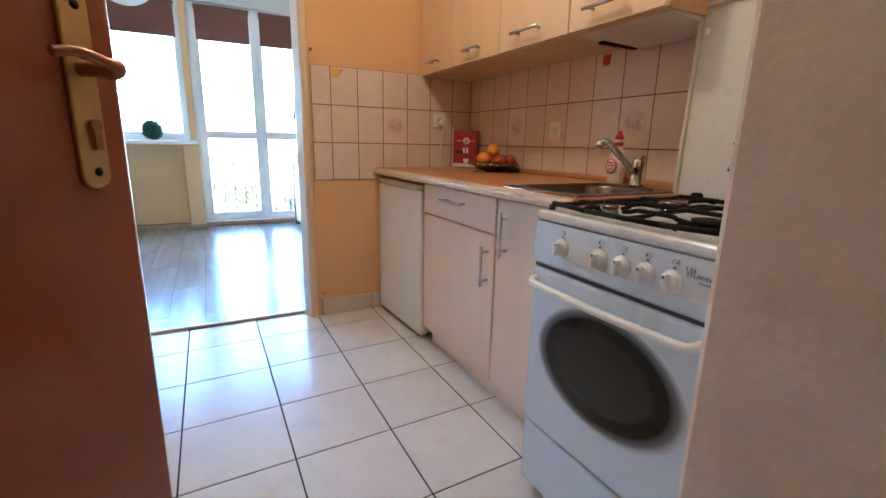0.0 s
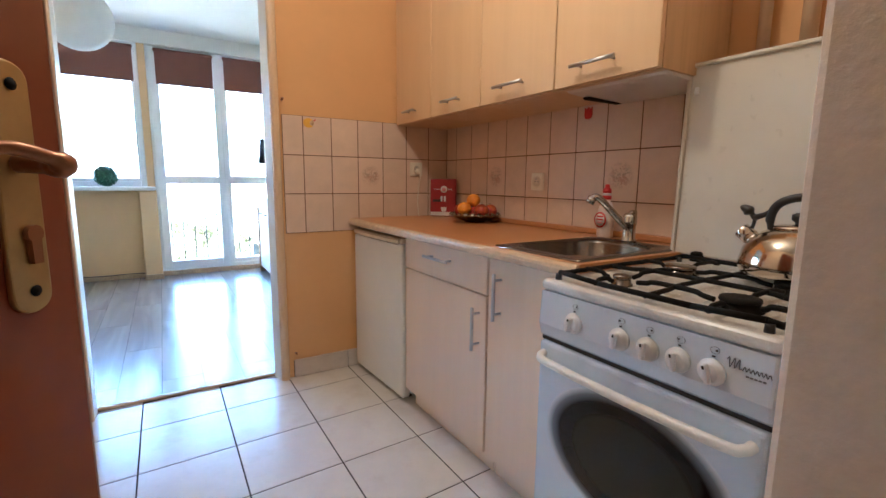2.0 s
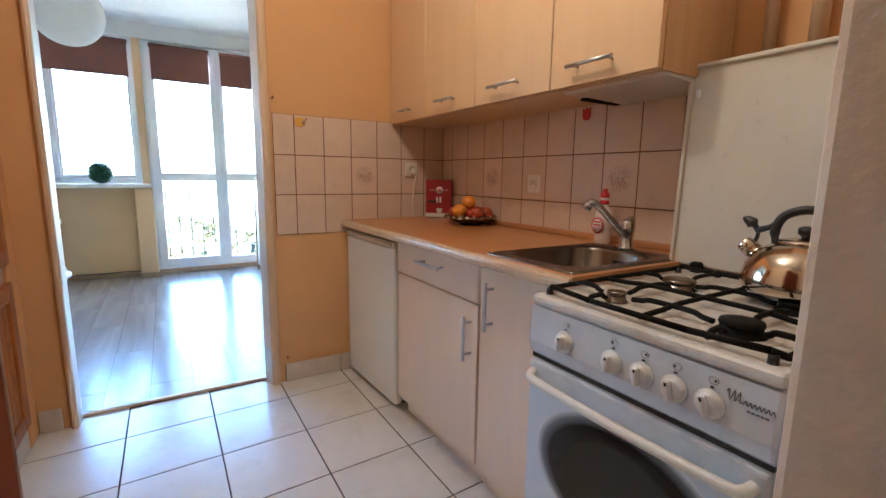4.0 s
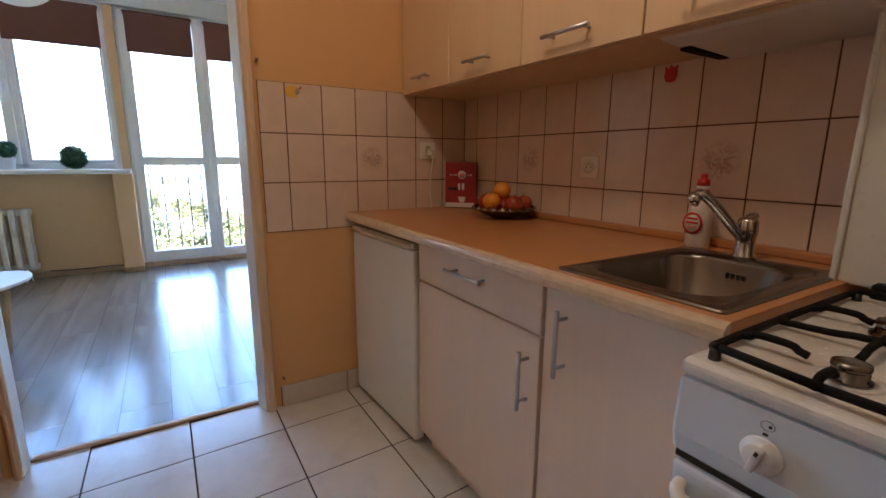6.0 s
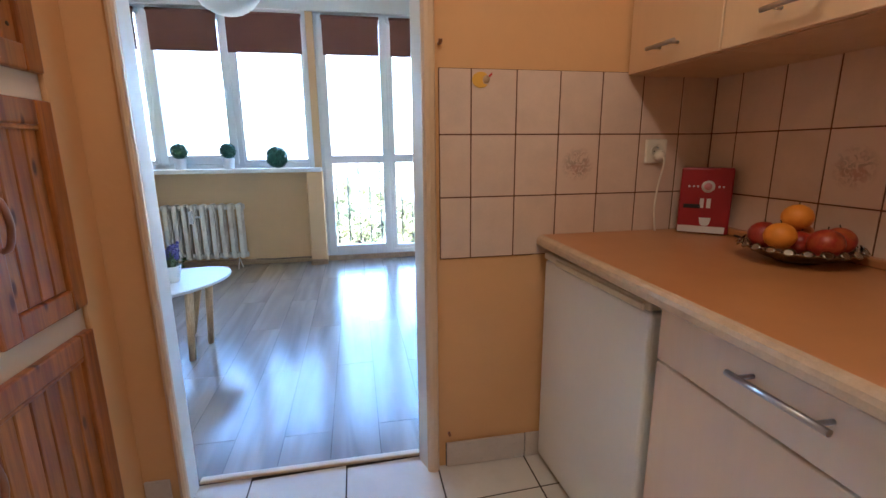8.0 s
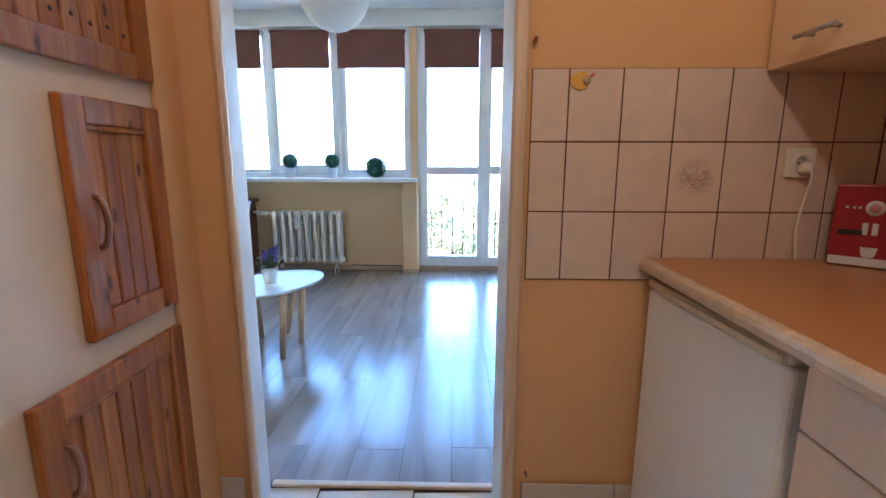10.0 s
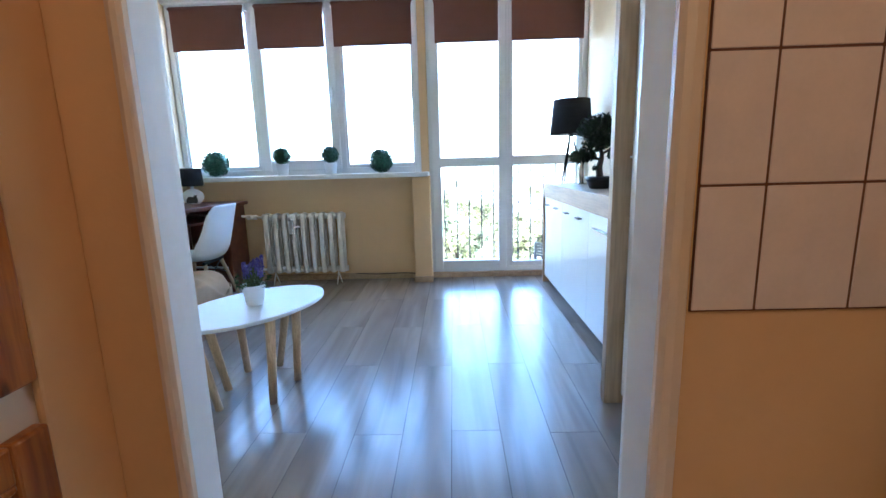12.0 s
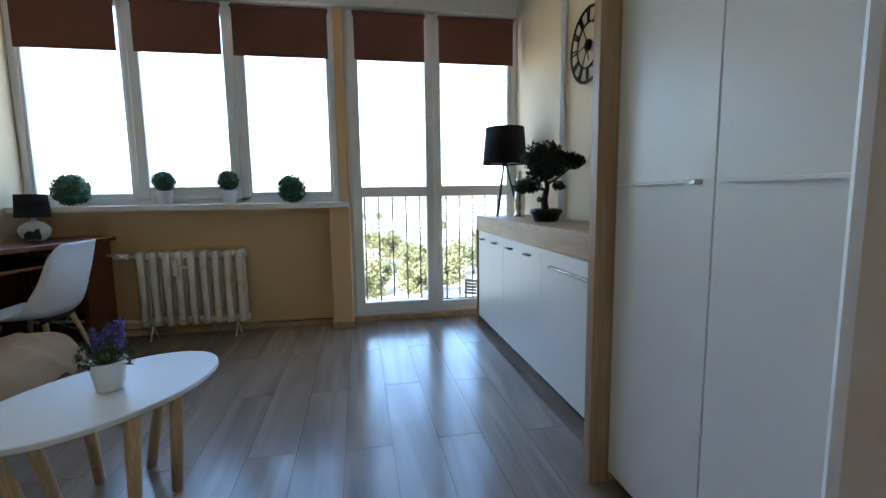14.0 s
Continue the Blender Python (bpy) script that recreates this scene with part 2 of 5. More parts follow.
M_CHERRY = wood("cherry desk veneer", (0.13, 0.040, 0.017), (0.22, 0.074, 0.030), (1.2, 12, 12), 0.38, coat=0.15)
M_SHELL = plain("white moulded plastic", (0.76, 0.78, 0.80), 0.35, var=0.02)
M_COVER = plain("beige throw fabric", (0.78, 0.56, 0.35), 0.92, var=0.08, scale=7, bumps=0.35, bscale=40, bdist=0.003)
M_SOFABASE = wood("dark sofa base", (0.22, 0.125, 0.07), (0.32, 0.19, 0.11), (12, 1.5, 12), 0.5)
M_BLIND = plain("rust-brown blind cloth", (0.185, 0.076, 0.055), 0.85, var=0.06, scale=5, bumps=0.25, bscale=600)
M_RAD = plain("old radiator paint", (0.80, 0.76, 0.69), 0.42, var=0.06, scale=9, bumps=0.2, bscale=40, stain=(0.56, 0.47, 0.36))
M_PAPER = plain("white rice paper", (0.82, 0.82, 0.80), 0.8, var=0.03, scale=12, bumps=0.15, bscale=50)
M_HOOD = plain("greyed hood plastic", (0.66, 0.60, 0.53), 0.5, var=0.06, scale=8)
M_GRIP = plain("dark satin grip", (0.10, 0.10, 0.11), 0.35, metal=0.0, var=0.05)
M_RED = plain("red tin print", (0.33, 0.013, 0.017), 0.35, var=0.12, scale=12)
M_REDCAP = plain("red plastic", (0.55, 0.02, 0.02), 0.35, var=0.05)
M_PRINTW = plain("printed white", (0.72, 0.68, 0.64), 0.4, var=0.04)
M_PRINTP = plain("printed pink", (0.62, 0.25, 0.26), 0.4, var=0.08, scale=30)
M_YELLOW = plain("yellow sticker", (0.75, 0.42, 0.04), 0.45, var=0.08, scale=20)
M_ORANGE = plain("orange peel", (0.85, 0.30, 0.008), 0.45, var=0.1, scale=20, bumps=0.5, bscale=260)
M_APPLE = plain("red apple skin", (0.37, 0.030, 0.010), 0.36, var=0.4, scale=18, stain=(0.62, 0.24, 0.04))
M_PEACHF = plain("yellow-red apple skin", (0.66, 0.20, 0.04), 0.3, var=0.3, scale=16)
M_SILVER = plain("tarnished silver", (0.36, 0.31, 0.25), 0.2, metal=1.0, var=0.2, scale=30)
M_KETTLE = plain("kettle steel", (0.60, 0.52, 0.42), 0.13, metal=1.0, var=0.05, scale=6)
M_PIPE = plain("peach painted pipe", (0.76, 0.57, 0.37), 0.5, var=0.06)
M_SOCKET = plain("cream socket plastic", (0.80, 0.73, 0.60), 0.35, var=0.03)
M_TOPIARY = leafy("artificial box leaves", (0.012, 0.055, 0.030), (0.05, 0.15, 0.08))
M_BONSAI = leafy("bonsai needles", (0.008, 0.020, 0.010), (0.025, 0.05, 0.02))
M_BARK = plain("bark", (0.07, 0.05, 0.035), 0.9, var=0.3, scale=25, bumps=0.8, bscale=60)
M_LAV = leafy("lavender flowers", (0.11, 0.10, 0.40), (0.24, 0.22, 0.58))
M_LAVLEAF = leafy("lavender leaves", (0.06, 0.10, 0.04), (0.15, 0.21, 0.10))
M_POT = plain("white ceramic pot", (0.78, 0.79, 0.80), 0.3, var=0.02)
M_DARKPOT = plain("dark glazed pot", (0.014, 0.016, 0.024), 0.3, var=0.15, scale=12)
M_SOIL = plain("soil", (0.05, 0.035, 0.025), 0.95, var=0.3, scale=40)
M_TREE = leafy("tree leaves", (0.062, 0.068, 0.024), (0.15, 0.14, 0.060))
M_TREE2 = leafy("darker tree leaves", (0.055, 0.070, 0.034), (0.12, 0.125, 0.065))
M_GRASS = plain("dry grass ground", (0.25, 0.225, 0.165), 0.95, var=0.35, scale=0.04)
M_FACADE = plain("pale facade render", (0.36, 0.345, 0.33), 0.9, var=0.06, scale=0.3)
M_ROOF = plain("grey roofing", (0.20, 0.18, 0.175), 0.8, var=0.15, scale=0.3)
M_FWIN = plain("dark far window", (0.05, 0.07, 0.10), 0.15, var=0.2, scale=1)
M_BALC = plain("balcony concrete", (0.40, 0.38, 0.36), 0.9, var=0.1, scale=8, bumps=0.3)
M_RAIL = plain("dark railing paint", (0.035, 0.034, 0.034), 0.6, var=0.15, scale=20)
M_GREY = plain("grey outdoor plastic", (0.16, 0.17, 0.19), 0.6, var=0.1)
M_GLASS = glass_mat("window glass")


# ---- building helpers ----
def add_box(bm, x0, x1, y0, y1, z0, z1, bev=0.0, seg=1):
    pre = set(bm.verts)
    r = bmesh.ops.create_cube(bm, size=1.0)
    for v in r["verts"]:
        v.co = Vector(((x0 + x1) / 2 + v.co.x * (x1 - x0), (y0 + y1) / 2 + v.co.y * (y1 - y0), (z0 + z1) / 2 + v.co.z * (z1 - z0)))
    if bev:
        es = list({e for v in r["verts"] for e in v.link_edges})
        bmesh.ops.bevel(bm, geom=es, offset=bev, segments=seg, affect="EDGES", profile=0.5)
    return [v for v in bm.verts if v not in pre]


def box(x0, x1, y0, y1, z0, z1, bev=0.0, seg=1):
    bm = bmesh.new()
    add_box(bm, x0, x1, y0, y1, z0, z1, bev, seg)
    return bm


def add_tube(bm, pts, radii, seg=10, caps=True):
    pts = [Vector(p) for p in pts]
    if not isinstance(radii, (list, tuple)):
        radii = [radii] * len(pts)
    rings, side = [], None
    for i, p in enumerate(pts):
        d = (pts[min(i + 1, len(pts) - 1)] - pts[max(i - 1, 0)]).normalized()
        if side is None:
            side = d.orthogonal().normalized()
        side = (side - d * side.dot(d)).normalized()
        up = d.cross(side)
        rings.append([bm.verts.new(p + radii[i] * (math.cos(a) * side + math.sin(a) * up)) for a in (2 * math.pi * k / seg for k in range(seg))])
    for a, b in zip(rings, rings[1:]):
        for k in range(seg):
            bm.faces.new((a[k], a[(k + 1) % seg], b[(k + 1) % seg], b[k])).smooth = True
    if caps:
        bm.faces.new(rings[0][::-1])
        bm.faces.new(rings[-1])


def tube(pts, radii, seg=10):
    bm = bmesh.new()
    add_tube(bm, pts, radii, seg)
    return bm


def curve_pts(pts, n=6):
    """A smooth line through the points."""
    p = [Vector(pts[0])] + [Vector(q) for q in pts] + [Vector(pts[-1])]
    out = []
    for i in range(1, len(p) - 2):
        a, b, c, d = p[i - 1 : i + 3]
        for k in range(n):
            t = k / n
            out.append(0.5 * (2 * b + (c - a) * t + (2 * a - 5 * b + 4 * c - d) * t * t + (3 * b - a - 3 * c + d) * t**3))
    return out + [p[-1]]


def add_lathe(bm, profile, seg=24, at=(0, 0, 0), sx=1.0, sy=1.0, caps=True):
    rings = [[bm.verts.new((at[0] + sx * r * math.cos(2 * math.pi * k / seg), at[1] + sy * r * math.sin(2 * math.pi * k / seg), at[2] + z)) for k in range(seg)] for r, z in profile]
    for a, b in zip(rings, rings[1:]):
        for k in range(seg):
            bm.faces.new((a[k], a[(k + 1) % seg], b[(k + 1) % seg], b[k])).smooth = True
    for ring, flip in ((rings[0], True), (rings[-1], False)) if caps else ():
        bm.faces.new(ring[::-1] if flip else ring)


def lathe(profile, seg=24, at=(0, 0, 0), sx=1.0, sy=1.0, caps=True):
    bm = bmesh.new()
    add_lathe(bm, profile, seg, at, sx, sy, caps)
    return bm


def ball(r, at=(0, 0, 0), seg=20, squash=1.0):
    n = seg // 2
    return lathe([(max(0.0006, r * math.sin(math.pi * i / n)), -r * squash * math.cos(math.pi * i / n)) for i in range(n + 1)], seg, at)


def prism(pts, z0, z1, bev=0.0, seg=1):
    bm = bmesh.new()
    lo = [bm.verts.new((x, y, z0)) for x, y in pts]
    hi = [bm.verts.new((x, y, z1)) for x, y in pts]
    n = len(pts)
    bm.faces.new(lo[::-1])
    bm.faces.new(hi)
    for i in range(n):
        bm.faces.new((lo[i], lo[(i + 1) % n], hi[(i + 1) % n], hi[i]))
    bmesh.ops.recalc_face_normals(bm, faces=bm.faces)
    if bev:
        es = [e for e in bm.edges if abs(e.verts[0].co.z - e.verts[1].co.z) < 1e-6]
        bmesh.ops.bevel(bm, geom=es, offset=bev, segments=seg, affect="EDGES", profile=0.5)
    return bm


def slab_with_hole(outer, hole, z0, z1):
    """A slab in one piece round a rectangular cut-out."""
    (x0, x1, y0, y1), (a, b, c, d) = outer, hole
    bm = bmesh.new()
    ring = [[bm.verts.new((x, y, z)) for x, y in pts] for z in (z0, z1) for pts in (((x0, y0), (x1, y0), (x1, y1), (x0, y1)), ((a, c), (b, c), (b, d), (a, d)))]
    for k in range(4):
        j = (k + 1) % 4
        for p, q in ((0, 1), (2, 3), (0, 2), (1, 3)):
            bm.faces.new((ring[p][k], ring[p][j], ring[q][j], ring[q][k]))
    return bm


def turned(bm, m):
    bm.transform(m)
    return bm


def add_leaves(bm, rng, centre, radii, n, size, shell=0.75, long=1.6):
    c = Vector(centre)
    for _ in range(n):
        d = Vector((rng.gauss(0, 1), rng.gauss(0, 1), rng.gauss(0, 1))).normalized()
        k = rng.uniform(shell, 1.0)
        p = c + Vector((d.x * radii[0] * k, d.y * radii[1] * k, d.z * radii[2] * k))
        a = (d + Vector((rng.gauss(0, 0.6), rng.gauss(0, 0.6), rng.gauss(0, 0.6)))).normalized()
        s = a.orthogonal().normalized() * size * rng.uniform(0.5, 1.0)
        s = Matrix.Rotation(rng.uniform(0, 6.28), 3, a) @ s
        t = a.cross(s).normalized() * size * long * rng.uniform(0.5, 1.0)
        t = (t + a * size * rng.uniform(-0.3, 0.8)) * 0.5
        s = s * 0.5
        vs = [bm.verts.new(p - t), bm.verts.new(p + s), bm.verts.new(p + t), bm.verts.new(p - s)]
        bm.faces.new(vs)


def to_mesh(name, bm, material):
    bmesh.ops.recalc_face_normals(bm, faces=bm.faces)
    me = bpy.data.meshes.new(name)
    bm.to_mesh(me)
    bm.free()
    me.materials.append(material)
    return me


def part(name, bm, material, parent=None, label=""):
    ob = new(name, to_mesh(name, bm, material))
    ob.parent = parent
    if label:
        ob["label"] = label
    return ob


def thing(name, at, label, category, group="", rz=0.0):
    ob = new(name)
    ob.empty_display_size = 0.1
    ob.matrix_basis = pose(*at, 0, 0, rz)
    return tagged(ob, label, category, group)


def structure(name, bm, material, label):
    return tagged(part(name, bm, material), label, name.split("_")[0], kind="structure")


def pieces(name, me, parent, places):
    for p in places:
        ob = new(name, me)
        ob.location = p
        ob.parent = parent


# ---- the setting ----
XL, XR = -1.0, 0.995          # kitchen side walls
RL, RR = -2.83, 0.81           # room side walls
CEIL = 2.60
WIN = 3.42                     # inner face of the window frames
JL, JR = -0.855, -0.055         # clear opening between kitchen and room

# kitchen and hall walls
w = box(-1.35, XL - 0.006, -1.95, 0.10, 0, CEIL, 0.004)
structure("wall_west", w, M_CREAM, "cream painted wall with built-in pine cupboard doors")
structure("wall_west_return", box(XL - 0.0055, XL + 0.010, -0.117, 0.0055, 0, CEIL, 0.006, 2), M_PEACH, "peach painted narrow wall return beside the doorway")
structure("wall_hall_west", box(-1.35, -1.20, -4.2, -1.95, 0, CEIL), M_CREAM, "cream painted hall wall")
bm = box(JR + 0.0125, RR + 0.335, 0.006, 0.055, 0, CEIL)
wall_mid = structure("wall_middle", bm, M_PEACH, "peach painted partition wall with a tiled lower band")
structure("wall_middle_left", box(RL - 0.15, JL - 0.006, 0.006, 0.055, 0, CEIL), M_PEACH, "peach painted partition wall beside the doorway")
structure("wall_lintel", box(JL - 0.006, JR + 0.0125, 0.006, 0.055, 2.112, CEIL), M_PEACH, "peach painted wall above the doorway")
wall_e = structure("wall_east", box(XR + 0.006, XR + 0.15, -2.18, 0.006, 0, CEIL), M_PEACH, "peach painted kitchen wall with tiles above the worktop")
structure("wall_plaster_end", box(0.12, XR + 0.15, -4.2, -2.18, 0, CEIL, 0.012, 2), M_ROUGH, "rough plastered wall end beside the stove")
structure("wall_south", box(-1.35, 0.2, -4.35, -4.2, 0, CEIL), M_CREAM, "plain cream wall at the end of the hall")
structure("wall_door_stub", box(-1.2, -1.06, -2.60, -2.48, 0, CEIL), M_CREAM, "short cream wall that carries the open door")
structure("ceiling_kitchen", box(-1.35, XR + 0.15, -4.35, 0.006, CEIL, CEIL + 0.12), M_CEIL, "white painted kitchen ceiling")
structure("ceiling_room", box(RL - 0.15, RR + 0.15, 0.006, 3.60, CEIL, CEIL + 0.12), M_CEIL, "white painted ceiling of the living room")

# room walls
structure("wall_room_west", box(RL - 0.15, RL, 0.055, 3.60, 0, CEIL), M_ROOM_LIT, "beige painted side wall of the living room")
structure("wall_room_east", box(RR, RR + 0.15, 0.055, 3.60, 0, CEIL), M_ROOM_LIT, "beige painted side wall of the living room")
structure("wall_room_south", box(RL, JL - 0.055, 0.0555, 0.068, 0, CEIL), M_ROOM_LIT, "beige painted side of the partition wall")
structure("wall_room_south_right", box(JR + 0.055, RR, 0.0555, 0.068, 0, CEIL), M_ROOM_LIT, "beige painted side of the partition wall")
structure("wall_parapet", box(RL, -0.735, 3.425, 3.60, 0, 0.945), M_ROOM_SHADED, "beige painted parapet wall below the windows")
structure("pilaster", box(-0.735, -0.578, 3.25, 3.60, 0, 0.945, 0.006), M_ROOM_SHADED, "beige painted pilaster beside the balcony door")
structure("pilaster_upper", box(-0.655, -0.585, 3.40, 3.60, 0.945, 2.45, 0.004), M_ROOM_SHADED, "narrow beige mullion between window and balcony door")
structure("wall_lintel_room", box(RL, RR, 3.37, 3.60, 2.45, CEIL), M_CEIL, "white beam above the windows")
# unseen slab and outer walls, added to shut sun and sky out of the rooms
structure("roof", box(RL - 0.6, 2.0, -4.6, 3.75, CEIL + 0.12, CEIL + 0.35), M_BALC, "unseen concrete slab added above to keep the sun out")
structure("wall_outer_west", box(RL - 0.6, RL - 0.15, 0.1, 3.60, -1.0, CEIL + 0.12), M_FACADE, "unseen outer wall added to close the rooms off")
structure("wall_outer_east", box(XR + 0.15, 2.0, -4.35, 3.60, -1.0, CEIL + 0.12), M_FACADE, "unseen outer wall added to close the rooms off")

# steel door lining without a leaf, and its threshold
def lining(name, x_in, sgn, face, rebate):
    front = [(0.0, -0.002), (0.0, -0.014), (0.2 * face, -0.022), (0.5 * face, -0.025), (0.85 * face, -0.022), (face, -0.012), (face, -0.002)]
    bm = prism([(x_in + sgn * a, b) for a, b in front], 0.0, 2.06, 0.0)
    structure(name + "_front", bm, M_WARMGLOSS, "warm-light-tinted gloss paint on the kitchen side of the door lining")
    prof = [(face - 0.002, -0.0018), (face - 0.002, 0.004), (0.004, 0.004), (0.004, 0.058), (0.050, 0.058), (0.050, 0.070), (0.040, 0.076)]
    prof += [(0.006 - rebate, 0.076), (-rebate, 0.068), (-rebate, 0.056), (0.0, -0.0018)]
    bm = prism([(x_in + sgn * a, b) for a, b in prof], 0.0, 2.06, 0.0)
    structure(name, bm, M_WHITE, "white painted steel door lining")
lining("trim_jamb_left", JL, -1, 0.024, 0.004)
lining("trim_jamb_right", JR + 0.008, 1, 0.042, 0.021)
structure("trim_head", box(JL - 0.05, JR + 0.05, -0.024, 0.076, 2.062, 2.11, 0.008, 2), M_WHITE, "white painted steel door head")
structure("threshold", box(JL + 0.002, JR - 0.002, 0.076, 0.106, 0.0, 0.014, 0.006, 2), plain("threshold wood", (0.68, 0.52, 0.34), 0.4, var=0.1, scale=20), "light wooden threshold strip")

# floors
floor_k = structure("floor_kitchen", box(-1.35, XR + 0.15, -4.35, 0.08, -0.12, -0.0016), M_GROUT, "cream square floor tiles with dark joints")
floor_r = structure("floor_room", box(RL - 0.15, RR + 0.15, 0.08, 3.60, -0.12, -0.001), M_GAP, "grey-brown oak laminate floor")

# skirting
sk = structure("baseboard_room", box(RL, -0.74, 3.405, 3.424, 0, 0.055, 0.004), M_OAK, "low wooden skirting under the windows")
structure("baseboard_pilaster", box(-0.742, -0.572, 3.232, 3.249, 0, 0.055, 0.003), M_OAK, "low wooden skirting at the pilaster")
structure("baseboard_balcony", box(-0.577, RR, 3.395, 3.419, 0, 0.05, 0.003), M_OAK, "low wooden skirting under the balcony door")
structure("trim_cable", tube(curve_pts([(-1.3, 3.39, 0.06), (-1.1, 3.385, 0.05), (-0.85, 3.38, 0.058), (-0.745, 3.375, 0.05)]), 0.004, 6), M_BLACK, "thin dark cable along the skirting")


def skirt_tiles():
    holder = structure("baseboard_kitchen", box(0.022, 0.385, 0.0, 0.0055, 0.0, 0.094), M_GROUT, "grey tile skirting of the kitchen")
    for x0, x1 in ((0.024, 0.325), (0.328, 0.39)):
        ob = part("tile", box(x0, x1, -0.009, 0.0, 0.002, 0.10, 0.002), M_SKIRT, holder)
    part("tile", box(-0.985, -0.908, -0.009, 0.0, 0.002, 0.10, 0.002), M_SKIRT, holder)
    for y0, y1 in ((-0.33, -0.012), (-0.665, -0.333), (-1.0, -0.668), (-1.335, -1.003), (-1.67, -1.338)):
        part("tile", box(XL - 0.006, XL + 0.004, y0, y1, 0.002, 0.10, 0.002), M_SKIRT, holder)
skirt_tiles()

# windows
def ring(bm, x0, x1, z0, z1, wl_, wr, wb, wt, y0, y1, bev=0.006):
    add_box(bm, x0, x0 + wl_, y0, y1, z0, z1, bev)
    add_box(bm, x1 - wr, x1, y0, y1, z0, z1, bev)
    add_box(bm, x0 + wl_ - 0.001, x1 - wr + 0.001, y0 + 0.001, y1 - 0.001, z0, z0 + wb, bev)
    add_box(bm, x0 + wl_ - 0.001, x1 - wr + 0.001, y0 + 0.001, y1 - 0.001, z1 - wt, z1, bev)


def pane(parent, x0, x1, z0, z1):
    ob = part("pane", box(x0, x1, WIN + 0.032, WIN + 0.040, z0, z1), M_GLASS, parent, "clear window glass")
    ob.visible_shadow = False
    return ob


def lever(parent, x, z):
    h = part("window_handle", box(x - 0.013, x + 0.013, WIN - 0.030, WIN - 0.0, z - 0.035, z + 0.035, 0.006, 2), M_PVC, parent, "white window handle")
    part("lever", tube(curve_pts([(x, WIN - 0.03, z), (x, WIN - 0.05, z), (x, WIN - 0.055, z - 0.03), (x, WIN - 0.05, z - 0.12)]), 0.009, 8), M_PVC, h)


def windows():
    win = tagged(new("window_1"), "wide white plastic window in three lights above a sill", "window", kind="structure")
    bm = bmesh.new()
    ring(bm, RL, -0.655, 0.985, 2.45, 0.055, 0.05, 0.055, 0.05, WIN, WIN + 0.07)
    add_box(bm, -2.125, -2.055, WIN + 0.001, WIN + 0.069, 1.0, 2.43, 0.005)
    add_box(bm, -1.395, -1.325, WIN + 0.001, WIN + 0.069, 1.0, 2.43, 0.005)
    part("window_frame", bm, M_PVC, win)
    bm = bmesh.new()
    ring(bm, -2.085, -1.375, 1.025, 2.42, 0.075, 0.075, 0.09, 0.07, WIN - 0.018, WIN + 0.05)
    sash = part("sash", bm, M_PVC, win, "opening middle sash")
    lever(sash, -1.41, 1.72)
    pane(win, -2.775, -2.125, 1.04, 2.40)
    pane(win, -2.01, -1.45, 1.115, 2.35)
    pane(win, -1.325, -0.705, 1.04, 2.40)
    for x0, x1 in ((-2.775, -2.125), (-1.325, -0.705)):
        bm = bmesh.new()
        ring(bm, x0, x1, 1.04, 2.40, 0.018, 0.018, 0.03, 0.02, WIN + 0.012, WIN + 0.05, 0.003)
        part("glazing_bead", bm, M_PVC, win)
    sill = structure("window_sill", box(RL, -0.585, 3.22, WIN + 0.001, 0.946, 0.986, 0.008, 2), M_WHITE, "white painted window sill board")
    door = tagged(new("window_2"), "white plastic balcony door with a fixed side light", "balcony door", kind="structure")
    bm = bmesh.new()
    ring(bm, -0.585, RR, 0.05, 2.45, 0.045, 0.05, 0.045, 0.05, WIN, WIN + 0.07)
    add_box(bm, 0.075, 0.135, WIN + 0.001, WIN + 0.069, 0.06, 2.43, 0.005)
    part("window_frame", bm, M_PVC, door)
    bm = bmesh.new()
    ring(bm, -0.56, 0.108, 0.075, 2.43, 0.08, 0.07, 0.085, 0.07, WIN - 0.018, WIN + 0.05)
    add_box(bm, -0.49, 0.045, WIN - 0.016, WIN + 0.048, 1.02, 1.10, 0.005)
    part("sash", bm, M_PVC, door, "balcony door sash with a cross rail")
    bm = bmesh.new()
    ring(bm, 0.135, RR - 0.05, 0.095, 2.40, 0.035, 0.03, 0.045, 0.03, WIN + 0.005, WIN + 0.055, 0.004)
    add_box(bm, 0.165, RR - 0.075, WIN + 0.006, WIN + 0.054, 1.025, 1.105, 0.004)
    part("fixed_light", bm, M_PVC, door)
    for x0, x1 in ((-0.485, 0.04), (0.165, RR - 0.075)):
        pane(door, x0, x1, 0.14, 1.03)
        pane(door, x0, x1, 1.095, 2.37)
windows()


def blinds():
    for x0, x1 in ((-2.762, -2.112), (-2.030, -1.43), (-1.375, -0.685), (-0.515, 0.045), (0.135, 0.765)):
        t = thing("roller_blind", ((x0 + x1) / 2, WIN, 2.062), "rust-brown cloth roller blind, mostly rolled up over the glass", "roller blind", "blinds over the windows")
        h = (x1 - x0) / 2
        y = -0.045
        part("tube", turned(tube([(0, 0, -h), (0, 0, h)], 0.021, 14), pose(0, y, 0.335, 0, 90, 0)), M_BLIND, t, "roll of brown cloth")
        part("cloth", box(-h + 0.012, h - 0.012, y - 0.0185, y - 0.0165, 0.0, 0.335), M_BLIND, t)
        part("bottom_bar", box(-h + 0.012, h - 0.012, y - 0.022, y - 0.013, -0.008, 0.006, 0.003), M_BLIND, t)
